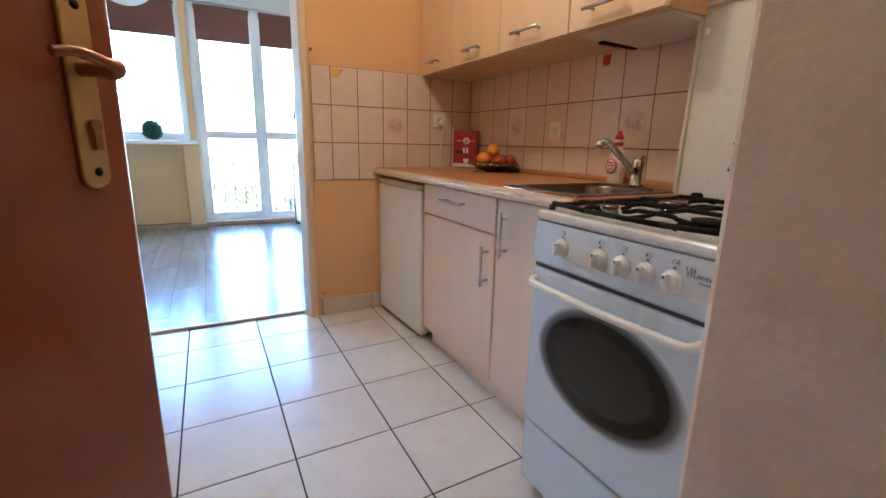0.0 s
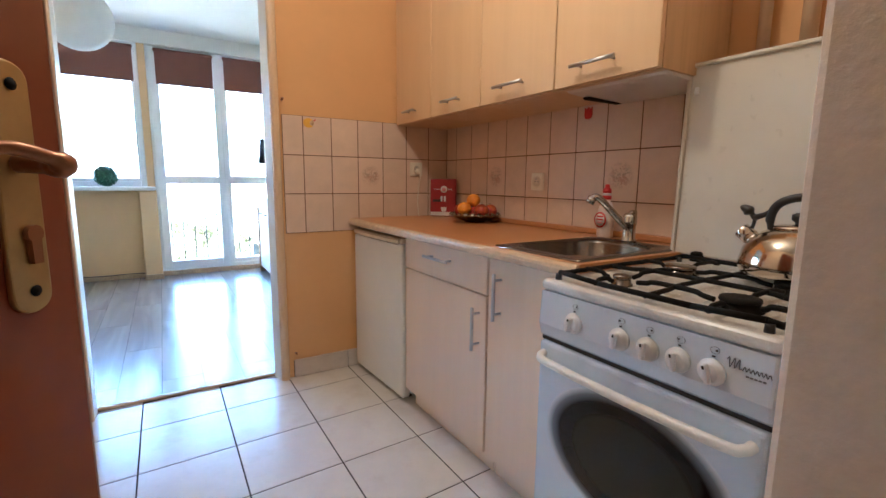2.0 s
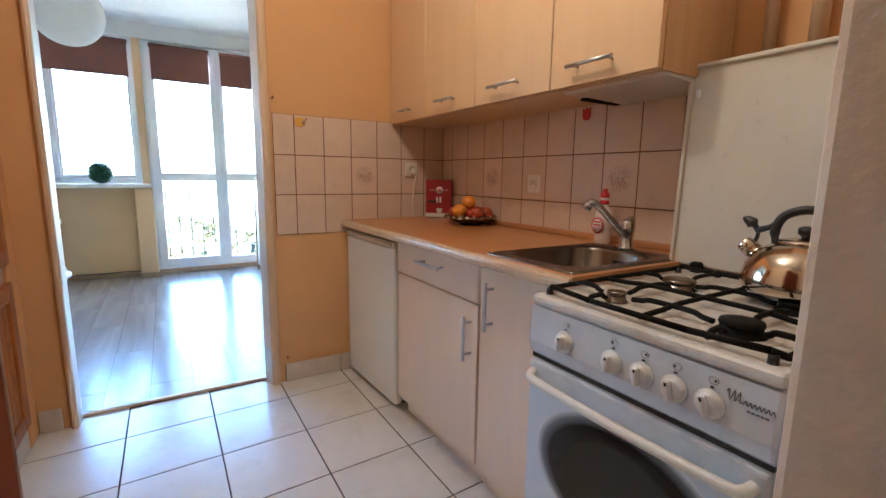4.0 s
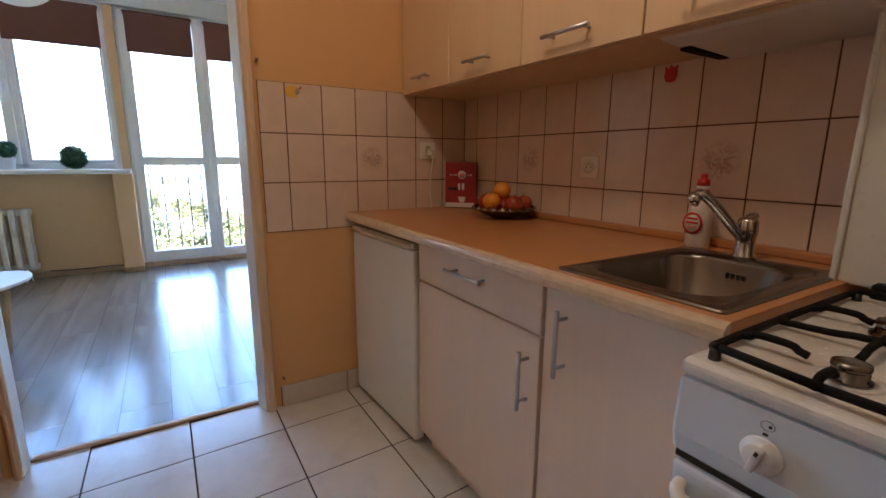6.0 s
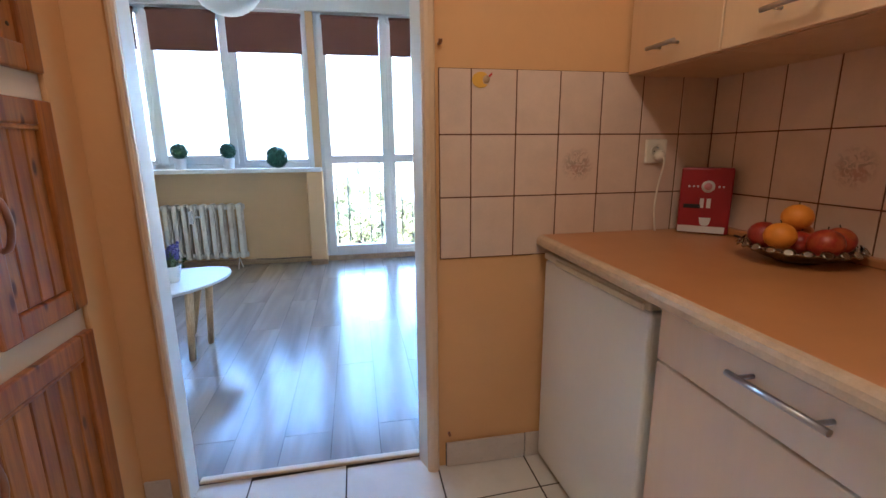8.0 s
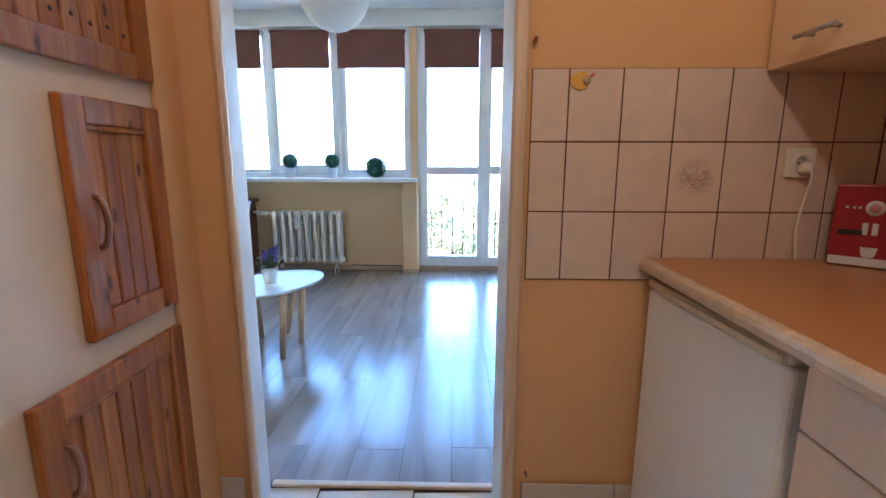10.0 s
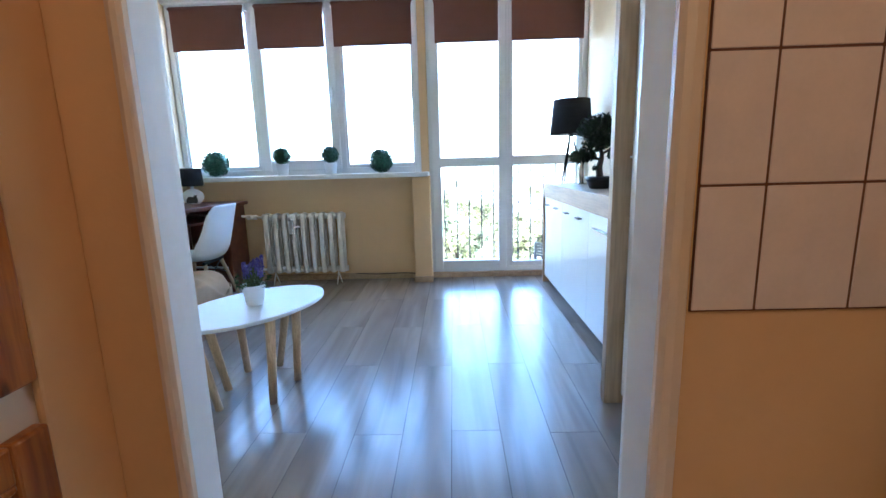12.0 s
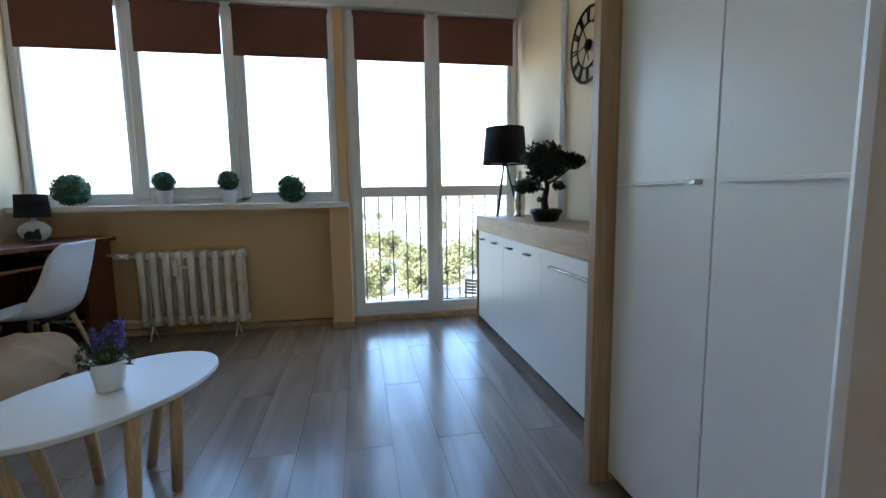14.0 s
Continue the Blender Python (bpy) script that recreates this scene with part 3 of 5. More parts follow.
        for s in (-1, 1):
            part("bracket", box(s * h - 0.007, s * h + 0.007, y - 0.02, 0.022, 0.31, 0.362, 0.003), M_PVC, t, "white plastic bracket")
        part("chain", tube([(h + 0.006, y - 0.012, 0.33), (h + 0.006, y - 0.012, 0.06)], 0.0022, 5), M_PVC, t)
blinds()


# ---- kitchen ----
def bar_handle(parent, a, b, out, r=0.006):
    """A round bar on two posts, on a face whose normal is -x; out is how far it stands off."""
    a, b = Vector(a), Vector(b)
    d = (b - a).normalized()
    off = Vector((-out, 0, 0))
    h = part("handle", tube([a + off, b + off], r, 10), M_NICKEL, parent, "satin metal bar handle")
    for p in (a + d * 0.022, b - d * 0.022):
        part("post", tube([p, p + off], r * 0.75, 8), M_NICKEL, h)


def refrigerator():
    t = thing("refrigerator", (0.372, -0.018, 0), "off-white under-counter refrigerator with a yellowed grip strip", "refrigerator", rz=2.6)
    part("body", box(0.05, 0.50, -0.550, -0.018, 0.03, 0.812, 0.006), M_FRIDGE, t)
    d = part("door", box(0.0, 0.046, -0.549, -0.002, 0.022, 0.780, 0.012, 3), M_FRIDGE, t)
    part("trim", box(-0.004, 0.046, -0.548, -0.004, 0.784, 0.808, 0.006, 2), M_YELLOWED, t, "yellowed top trim")
    part("grip", box(-0.013, -0.004, -0.535, -0.10, 0.783, 0.803, 0.004), M_YELLOWED, d, "yellowed recessed grip")
    for y in (-0.08, -0.49):
        for x in (0.07, 0.45):
            part("foot", lathe([(0.018, 0), (0.018, 0.032)], 12, (x, y, 0)), M_BLACK, t)


def base_cabinets():
    a = thing("base_cabinet", (0.40, -0.592, 0), "pale laminate base cabinet with one drawer over one door", "cabinet", "base cabinets")
    part("body", box(0.02, 0.57, -0.618, -0.002, 0.09, 0.825), M_CABSIDE, a)
    part("plinth", box(0.055, 0.07, -0.618, -0.002, 0.0, 0.092), M_CAB, a)
    dr = part("drawer", box(0.0, 0.019, -0.617, -0.003, 0.684, 0.818, 0.002), M_CAB, a)
    bar_handle(dr, (0, -0.228, 0.768), (0, -0.408, 0.768), 0.034)
    do = part("door", box(0.0, 0.019, -0.617, -0.003, 0.095, 0.678, 0.002), M_CAB, a)
    bar_handle(do, (0, -0.578, 0.634), (0, -0.578, 0.478), 0.032)
    b = thing("base_cabinet", (0.40, -1.213, 0), "pale laminate sink cabinet with one tall door", "cabinet", "base cabinets")
    part("body", box(0.02, 0.57, -0.42, -0.002, 0.09, 0.66), M_CABSIDE, b)
    part("plinth", box(0.055, 0.07, -0.42, -0.002, 0.0, 0.092), M_CAB, b)
    do = part("door", box(0.0, 0.019, -0.419, -0.008, 0.095, 0.818, 0.002), M_CAB, b)
    part("rail", box(0.021, 0.04, -0.42, -0.002, 0.66, 0.825), M_CABSIDE, b)
    bar_handle(do, (0, -0.074, 0.776), (0, -0.074, 0.618), 0.032)
    # worktop, cut out for the sink
    x0, x1, y0, y1 = 0.346, 0.985, -1.640, -0.004
    sx0, sx1, sy0, sy1 = 0.432, 0.832, -1.588, -1.268
    w = thing("worktop", (0, 0, 0.83), "wood-tone laminate worktop with a rounded mottled front edge", "worktop")
    part("top", slab_with_hole((x0 + 0.02, x1, y0, y1), (sx0, sx1, sy0, sy1), 0.0, 0.035), M_TOP, w, "wood-tone laminate surface")
    prof = [(x0 + 0.02, 0.035), (x0 + 0.010, 0.0325), (x0 + 0.003, 0.026), (x0, 0.017), (x0, 0.004), (x0 + 0.004, 0.0), (x0 + 0.02, 0.0)]
    bm = turned(prism([(x, z) for x, z in prof], y0, y1), Matrix(((1, 0, 0, 0), (0, 0, 1, 0), (0, 1, 0, 0), (0, 0, 0, 1))))
    part("front_edge", bm, M_EDGE, w, "mottled rounded edge")
    part("upstand", box(0.962, 0.992, y0, y1, 0.035, 0.058, 0.005, 2), M_TOP, w, "wood-tone wall strip")


def sink():
    t = thing("sink", (0.634, -1.441, 0.865), "square stainless steel sink set in the worktop", "sink")
    a, b = 0.248, 0.179                      # rim half sizes
    bm = bmesh.new()
    def rr(hx, hy, r, z, cx=0.0, cy=0.0):
        out = []
        for qx, qy, a0 in ((1, 1, 0), (-1, 1, 90), (-1, -1, 180), (1, -1, 270)):
            for k in range(5):
                an = radians(a0 + k * 22.5)
                out.append(bm.verts.new((cx + qx * (hx - r) + r * math.cos(an), cy + qy * (hy - r) + r * math.sin(an), z)))
        return out
    loops = [rr(a, b, 0.012, 0.0), rr(a, b, 0.012, 0.004), rr(a - 0.012, b - 0.012, 0.012, 0.006), rr(0.192, 0.150, 0.085, 0.003, -0.006, 0.014), rr(0.187, 0.145, 0.085, -0.010, -0.006, 0.014), rr(0.172, 0.132, 0.085, -0.13, -0.006, 0.014), rr(0.145, 0.108, 0.075, -0.148, -0.006, 0.014), rr(0.02, 0.02, 0.015, -0.153, -0.006, 0.014)]
    for p, q in zip(loops, loops[1:]):
        for k in range(20):
            bm.faces.new((p[k], p[(k + 1) % 20], q[(k + 1) % 20], q[k])).smooth = True
    bm.faces.new(loops[-1])
    part("basin", bm, M_STEEL, t)
    part("drain", lathe([(0.001, -0.150), (0.034, -0.150), (0.036, -0.146), (0.001, -0.147)], 20, (-0.006, 0.014, 0)), M_CHROME, t)
    for k in range(4):
        part("overflow_slot", box(0.1725, 0.1785, -0.012 + k * 0.012, -0.008 + k * 0.012, -0.042, -0.030), M_BLACK, t)
    f = thing("faucet", (0.855, -1.425, 0.869), "chrome single-lever mixer tap behind the sink", "faucet")
    part("body", lathe([(0.027, 0), (0.026, 0.008), (0.022, 0.012), (0.021, 0.055), (0.024, 0.062), (0.023, 0.092), (0.015, 0.101), (0.002, 0.104)], 20), M_CHROME, f)
    part("spout", tube(curve_pts([(-0.005, 0.002, 0.045), (-0.045, 0.024, 0.090), (-0.090, 0.047, 0.140), (-0.112, 0.058, 0.156), (-0.126, 0.066, 0.147)]), [0.012] * 12 + [0.0125] * 13, 12), M_CHROME, f)
    part("aerator", tube([(-0.122, 0.064, 0.156), (-0.131, 0.069, 0.132)], 0.015, 14), M_CHROME, f)
    part("lever", tube(curve_pts([(0.0, 0.0, 0.096), (0.006, -0.002, 0.101), (0.022, -0.004, 0.102)]), 0.010, 10), M_CHROME, f)


def soap_bottle():
    t = thing("dish_soap_bottle", (0.914, -1.276, 0.866), "white dish soap bottle with red cap and round red label", "bottle")
    part("body", lathe([(0.030, 0), (0.034, 0.006), (0.035, 0.09), (0.033, 0.115), (0.022, 0.140), (0.014, 0.150), (0.013, 0.155)], 24, sx=0.75), plain("white bottle plastic", (0.76, 0.66, 0.62), 0.3, var=0.03), t)
    part("collar", lathe([(0.017, 0.154), (0.018, 0.166), (0.016, 0.170)], 18), M_REDCAP, t, "red collar")
    part("band", lathe([(0.0165, 0.170), (0.0165, 0.180)], 18), M_PRINTW, t)
    part("cap", lathe([(0.017, 0.180), (0.016, 0.198), (0.010, 0.200), (0.009, 0.214), (0.002, 0.215)], 18), M_REDCAP, t, "red pull cap")
    lab = turned(lathe([(0.001, 0.0), (0.028, 0.0), (0.028, 0.002), (0.001, 0.002)], 24, sx=1.15), pose(-0.0265, 0.004, 0.072, 0, -90, 0))
    part("label", lab, M_REDCAP, t, "round red label")
    part("label_field", turned(lathe([(0.001, 0.0), (0.022, 0.0), (0.022, 0.001), (0.001, 0.001)], 24, sx=1.15), pose(-0.0286, 0.004, 0.072, 0, -90, 0)), M_PRINTW, t)
    t.scale = (0.97, 0.97, 0.94)
    for k, (w_, c) in enumerate(((0.030, M_REDCAP), (0.034, M_REDCAP), (0.024, M_PRINTP))):
        part("label_bar", box(-0.0302, -0.0296, 0.004 - w_ / 2, 0.004 + w_ / 2, 0.083 - k * 0.012, 0.089 - k * 0.012), c, t)


def stove():
    t = thing("stove", (0.24, -1.645, 0), "white enamel gas stove with oval oven window and raised lid", "stove")
    W = 0.50
    part("body", box(0.03, 0.585, -W, 0.0, 0.04, 0.818, 0.004), M_ENAMEL, t)
    for x in (0.06, 0.54):
        for y in (-0.04, -W + 0.04):
            part("foot", lathe([(0.02, 0), (0.02, 0.042)], 12, (x, y, 0)), M_BLACK, t)
    # hob with a rolled rim
    bm = box(-0.012, 0.585, -W, 0.0, 0.820, 0.846, 0.011, 3)
    part("hob", bm, M_HOB, t, "white enamel hob, slightly stained")
    bm = bmesh.new()
    prof = [(-0.010, 0.8185), (0.03, 0.8185), (0.03, 0.705), (0.000, 0.705), (-0.008, 0.712), (-0.016, 0.74)]
    bm = turned(prism(prof, -W + 0.001, -0.001, 0.006, 2), Matrix(((1, 0, 0, 0), (0, 0, 1, 0), (0, 1, 0, 0), (0, 0, 0, 1))))
    panel = part("control_panel", bm, M_ENAMEL, t)
    # black strip painting in the shade of the slot under the panel
    part("gap", box(-0.002, 0.029, -W + 0.004, -0.004, 0.6970, 0.7055), M_BLACK, t)
    for i, y in enumerate((-0.110, -0.228, -0.290, -0.349, -0.407)):
        m = pose(-0.0145, y, 0.765, 0, -90, 0)
        ring_ = part("knob", turned(lathe([(0.0230, 0), (0.0230, 0.003), (0.0215, 0.005), (0.0185, 0.0055), (0.0172, 0.012), (0.0150, 0.014), (0.001, 0.0145)], 28), m), M_POT, panel, "white control knob")
        part("grip", turned(box(-0.0165, 0.0165, -0.0046, 0.0046, 0.010, 0.024, 0.003, 2), m @ pose(0, 0, 0, 0, 0, 8 * (i - 2))), M_POT, ring_)
        part("mark", turned(box(0.0085, 0.0145, -0.0018, 0.0018, 0.0241, 0.0247), m @ pose(0, 0, 0, 0, 0, 8 * (i - 2))), M_BLACK, ring_)
        part("symbol", turned(lathe([(0.0054, 0), (0.0060, 0), (0.0060, 0.0005), (0.0054, 0.0005)], 16, sy=1.3, caps=False), pose(-0.0125, y - 0.001, 0.802, 0, -85, 0)), M_GREY, panel)
        part("symbol_dot", turned(lathe([(0.0005, 0.0004), (0.0020, 0.0004), (0.0020, 0.0009)], 10), pose(-0.0125, y - 0.001 + (0.004 if i % 2 else -0.003), 0.802, 0, -85, 0)), M_BLACK, panel)
        part("symbol_dash", box(-0.0155, -0.0135, y - 0.003, y + 0.002, 0.7905, 0.793), M_BLACK, panel)
    # illegible maker's script: one tall leading stroke, then a run of low waves, with a fine line below
    def script(pts, r):
        return turned(tube(curve_pts([(0, -u, v) for u, v in pts], 4), r, 5), pose(-0.0142, -0.428, 0.782, 0, 6, 0))
    part("lettering_stroke", script([(0.0, 0.012), (0.003, 0.017), (0.005, 0.001), (0.011, 0.018), (0.012, 0.001), (0.018, 0.017), (0.019, 0.002), (0.023, 0.004)], 0.0007), M_GREY, panel, "slanted dark script")
    part("lettering_wave", script([(0.024 + 0.0029 * k, 0.008 if k % 2 else 0.001) for k in range(15)], 0.0006), M_BLACK, panel)
    for k in range(5):
        part("lettering_bar", box(-0.0156, -0.0142, -0.462 - k * 0.006, -0.458 - k * 0.006, 0.775, 0.7775), M_GREY, panel)
    # oven door
    d = part("oven_door", box(-0.012, 0.029, -W + 0.003, -0.003, 0.25, 0.6965, 0.010, 3), M_ENAMEL, t, "white enamel oven door")
    el = turned(lathe([(0.001, 0.0), (0.218, 0.0), (0.218, 0.0005), (0.216, 0.0008), (0.001, 0.0008)], 72, sx=0.146 / 0.218), pose(0, 0, 0, 0, -90, 0))
    wdw = part("oven_window", el, M_OVEN, d, "dark oval oven glass with fading border")
    wdw.location = (-0.0122, -W / 2 - 0.010, 0.505)
    bar = curve_pts([(-0.012, -0.022, 0.668), (-0.030, -0.028, 0.664), (-0.037, -0.06, 0.660), (-0.039, -W / 2, 0.657), (-0.037, -W + 0.06, 0.660), (-0.030, -W + 0.028, 0.664), (-0.012, -W + 0.022, 0.668)])
    part("door_handle", tube(bar, 0.0095, 12), M_FRIDGE, d, "off-white door bar")
    part("drawer", box(-0.010, 0.029, -W + 0.003, -0.003, 0.055, 0.243, 0.010, 3), M_ENAMEL, t, "storage drawer front")
    # burners
    for x, y, r, cap in ((0.095, -0.145, 0.020, M_STEEL), (0.115, -0.380, 0.035, M_IRON), (0.330, -0.140, 0.037, M_STEEL), (0.345, -0.375, 0.034, M_IRON)):
        part("burner_well", lathe([(r * 1.75, 0.8465), (r * 1.72, 0.8480), (r * 1.45, 0.8474), (r * 1.3, 0.8466)], 32, (x, y, 0), caps=False), M_HOB, t)
        bn = part("burner", lathe([(r * 1.15, 0.845), (r * 1.12, 0.850), (r * 0.95, 0.851), (r * 0.92, 0.862), (r * 0.7, 0.864), (0.001, 0.864)], 28, (x, y, 0)), M_STEEL if cap is not M_IRON else M_IRON, t)
        part("burner_cap", lathe([(r * 0.97, 0.862), (r, 0.864), (r * 0.96, 0.869), (r * 0.5, 0.871), (0.001, 0.871)], 28, (x, y, 0)), cap, bn, "burner cap")
    # pan support: a heavy wire frame whose fingers dip towards each burner
    ya, yb, zt = -0.018, -0.482, 0.864
    rim = [(0.034, ya, 0.856), (0.016, ya - 0.018, zt), (0.010, -0.150, zt - 0.004), (0.010, -0.350, zt - 0.004), (0.016, yb + 0.018, zt), (0.034, yb, 0.856), (0.24, yb, 0.858), (0.50, yb, 0.856), (0.515, yb + 0.018, zt), (0.515, -0.25, zt - 0.003), (0.515, ya - 0.018, zt), (0.50, ya, 0.856), (0.24, ya, 0.858)]
    g = part("grate", bmesh_loop(rim, 0.0060), M_IRON, t, "black wire pan support")
    runs = [((0.012, -0.258), (0.515, -0.258)), ((0.222, ya - 0.002), (0.222, yb + 0.002))]
    for y in (-0.138, -0.378):
        runs += [((0.012, y), (0.070, y)), ((0.145, y), (0.292, y)), ((0.375, y), (0.515, y))]
    for x in (0.105, 0.338):
        runs += [((x, ya - 0.002), (x, -0.100)), ((x, -0.176), (x, -0.340)), ((x, -0.420), (x, yb + 0.002))]
    for (x0, y0), (x1, y1) in runs:
        pts = [(x0 + (x1 - x0) * f, y0 + (y1 - y0) * f, zt + dz) for f, dz in ((0, -0.007), (0.14, -0.004), (0.26, 0.001), (0.74, 0.001), (0.86, -0.004), (1, -0.007))]
        part("bar", tube(curve_pts(pts, 3), 0.0055, 8), M_IRON, g)
    for x, y in ((0.016, -0.03), (0.016, -0.47), (0.51, -0.03), (0.51, -0.47)):
        part("grate_foot", lathe([(0.008, 0.845), (0.007, 0.860)], 10, (x, y, 0)), M_BLACK, g)
    lid = turned(box(0.0, 0.016, -W + 0.004, 0.034, 0.0, 0.560, 0.006, 2), pose(0.571, 0.0, 0.861, 0, 1.8, 0))
    part("lid", lid, M_LID, t, "raised white enamel lid")
    lean = pose(0.571, 0.0, 0.861, 0, 1.8, 0)
    for x0, x1, z0, z1 in ((0.022, 0.034, 0.0, 0.560), (-W + 0.004, -W + 0.016, 0.0, 0.560), (-W + 0.016, 0.022, 0.548, 0.560)):
        part("lid_rim", turned(box(-0.010, 0.002, x0, x1, z0, z1, 0.004, 2), lean), M_LID, t)
    for y in (-0.05, -W + 0.05):
        part("hinge", box(0.548, 0.586, y - 0.014, y + 0.014, 0.842, 0.875, 0.005), M_IRON, t)
    part("lid_clip", turned(box(-0.006, 0.02, -0.001, 0.012, 0.47, 0.492, 0.003), pose(0.571, 0, 0.861, 0, 1.8, 0)), M_PVC, t)


def bmesh_loop(pts, r):
    bm = bmesh.new()
    for a, b in zip(pts, pts[1:] + pts[:1]):
        add_tube(bm, [a, b], r, 8)
    return bm


def kettle():
    t = thing("kettle", (0.655, -1.993, 0.8718), "shiny steel whistling kettle with black handle", "kettle")
    part("body", lathe([(0.092, 0), (0.103, 0.004), (0.107, 0.012), (0.107, 0.030), (0.101, 0.056), (0.088, 0.078), (0.068, 0.095), (0.050, 0.103), (0.046, 0.105)], 44), M_KETTLE, t)
    lid = part("lid", lathe([(0.048, 0.104), (0.047, 0.109), (0.03, 0.114), (0.002, 0.116)], 28), M_KETTLE, t)
    part("knob", lathe([(0.008, 0.114), (0.010, 0.120), (0.016, 0.125), (0.016, 0.136), (0.008, 0.140), (0.001, 0.141)], 18), M_BLACK, lid)
    d = Vector((-0.12, 0.99, 0)).normalized()

    def at(r, z):
        return d * r + Vector((0, 0, z))
    part("spout", tube([at(0.070, 0.062), at(0.094, 0.082)], [0.021, 0.017], 18), M_KETTLE, t)
    wv = part("whistle", tube([at(0.090, 0.078), at(0.110, 0.094), at(0.112, 0.0955)], [0.019, 0.018, 0.015], 18), M_KETTLE, t)
    part("whistle_lever", tube(curve_pts([at(0.090, 0.098), at(0.086, 0.118), at(0.092, 0.132), at(0.104, 0.143), at(0.118, 0.150)]), [0.004] * 8 + [0.006] * 6 + [0.010, 0.012, 0.013, 0.012, 0.011, 0.010, 0.009, 0.008, 0.006, 0.004, 0.002], 12), M_BLACK, wv, "black thumb lever")
    part("lever_arm", tube([at(0.088, 0.124), at(0.068, 0.132), at(0.058, 0.141)], [0.008, 0.006, 0.004], 10), M_BLACK, wv)
    hp = [at(0.052, 0.100), at(0.055, 0.130), at(0.040, 0.160), at(0.0, 0.174), at(-0.040, 0.160), at(-0.055, 0.130), at(-0.052, 0.100)]
    part("handle", tube(curve_pts(hp), [0.007] * 4 + [0.0095] * 29 + [0.007] * 4, 12), M_BLACK, t, "black arched handle")


def wall_cabinets():
    edges = (-0.004, -0.395, -0.812, -1.24, -1.632)
    for i, (a, b) in enumerate(zip(edges, edges[1:])):
        t = thing("wall_cabinet", (0.645, a, 1.387), "beech-sided wall cabinet with a pale laminate flap door", "cabinet", "wall cabinets")
        n = b - a
        part("body", box(0.02, 0.344, n + 0.001, -0.001, 0.0, 0.72), M_CABSIDE, t, "beech laminate carcass")
        d = part("door", box(0.0, 0.019, n + 0.0025, -0.0025, 0.002, 0.718, 0.002), M_CABLIT, t)
        m = (0.5, 0.5, 0.48, 0.46)[i]
        hl = (0.06, 0.07, 0.085, 0.085)[i]
        bar_handle(d, (0, n * m + hl, 0.055), (0, n * m - hl, 0.055), 0.030)
    h = thing("cooker_hood", (0.69, -1.245, 1.389), "slim white cooker hood under the wall cabinet", "cooker hood")
    bm = turned(prism([(0.0, 0.0), (0.285, 0.0), (0.285, -0.020), (0.10, -0.014), (0.02, -0.008)], -0.378, -0.004, 0.003), Matrix(((1, 0, 0, 0), (0, 0, 1, 0), (0, 1, 0, 0), (0, 0, 0, 1))))
    part("body", bm, M_HOOD, h)
    part("inlet", box(0.09, 0.275, -0.034, -0.0045, -0.022, -0.006, 0.004), M_IRON, h, "dark hood inlet")


def pipes_and_sockets():
    for y, r in ((-1.735, 0.016), (-1.845, 0.02)):
        t = thing("gas_pipe", (0.972, y, 1.38), "peach painted vertical gas pipe on the wall", "pipe", "pipes beside the wall cabinets")
        part("pipe", tube([(0, 0, 0), (0, 0, 1.22)], r, 16), M_PIPE, t)
        part("bracket", box(-0.004, 0.03, -r - 0.006, r + 0.006, 0.50, 0.52, 0.002), M_PIPE, t)
    v = thing("gas_valve", (0.955, -1.80, 1.44), "small dark gas valve on the pipe", "valve")
    part("body", tube([(0, -0.03, 0), (0, 0.03, 0)], 0.012, 12), M_IRON, v)
    part("tap", box(-0.03, -0.01, -0.006, 0.02, -0.006, 0.006, 0.002), M_IRON, v)

    def socket(at, rz, label):
        s = thing("wall_socket", at, label, "socket", rz=rz)
        part("plate", box(-0.041, 0.041, -0.011, 0.0, -0.041, 0.041, 0.005, 2), M_SOCKET, s)
        w_ = part("well", turned(lathe([(0.001, 0.0), (0.0195, 0.0), (0.0205, 0.004), (0.024, 0.005), (0.025, 0.003), (0.025, 0.0)], 24, caps=False), pose(0, -0.0118, 0, 90, 0, 0)), M_SOCKET, s)
        for x in (-0.0095, 0.0095):
            part("hole", turned(lathe([(0.0004, 0), (0.0026, 0), (0.0026, 0.0008)], 10), pose(x, -0.0121, 0, 90, 0, 0)), M_BLACK, w_)
        part("earth_pin", tube([(0, -0.0112, 0.012), (0, -0.02, 0.012)], 0.0024, 8), M_NICKEL, w_)
    socket((XR - 0.001, -0.818, 1.076), -90, "cream wall socket set in the tiles")
    socket((0.772, -0.001, 1.142), 0, "cream wall socket with a plug in it")
    p = thing("plug", (0.775, -0.017, 1.128), "cream mains plug with its cord hanging down", "plug")
    part("body", turned(lathe([(0.017, 0), (0.018, 0.012), (0.012, 0.026), (0.006, 0.030)], 18), pose(0, 0, 0, 90, 0, 0)), M_SOCKET, p)
    part("cord", tube(curve_pts([(0, -0.028, 0), (0.004, -0.03, -0.03), (0.002, -0.014, -0.1), (-0.004, -0.012, -0.18), (0.004, -0.014, -0.262)]), 0.0035, 8), M_SOCKET, p)
    h = thing("wall_hook", (0.012, -0.002, 1.470), "small rusty hook beside the door lining", "hook")
    part("stem", tube(curve_pts([(0, 0.008, 0), (0, -0.012, 0), (0.0, -0.016, 0.008)]), 0.006, 8), M_COPPERY, h)
    h = thing("wall_hook", (0.035, -0.002, 0.135), "small rusty nail low on the wall", "hook")
    part("stem", tube([(0, 0.008, 0), (0, -0.010, 0)], 0.005, 8), M_COPPERY, h)


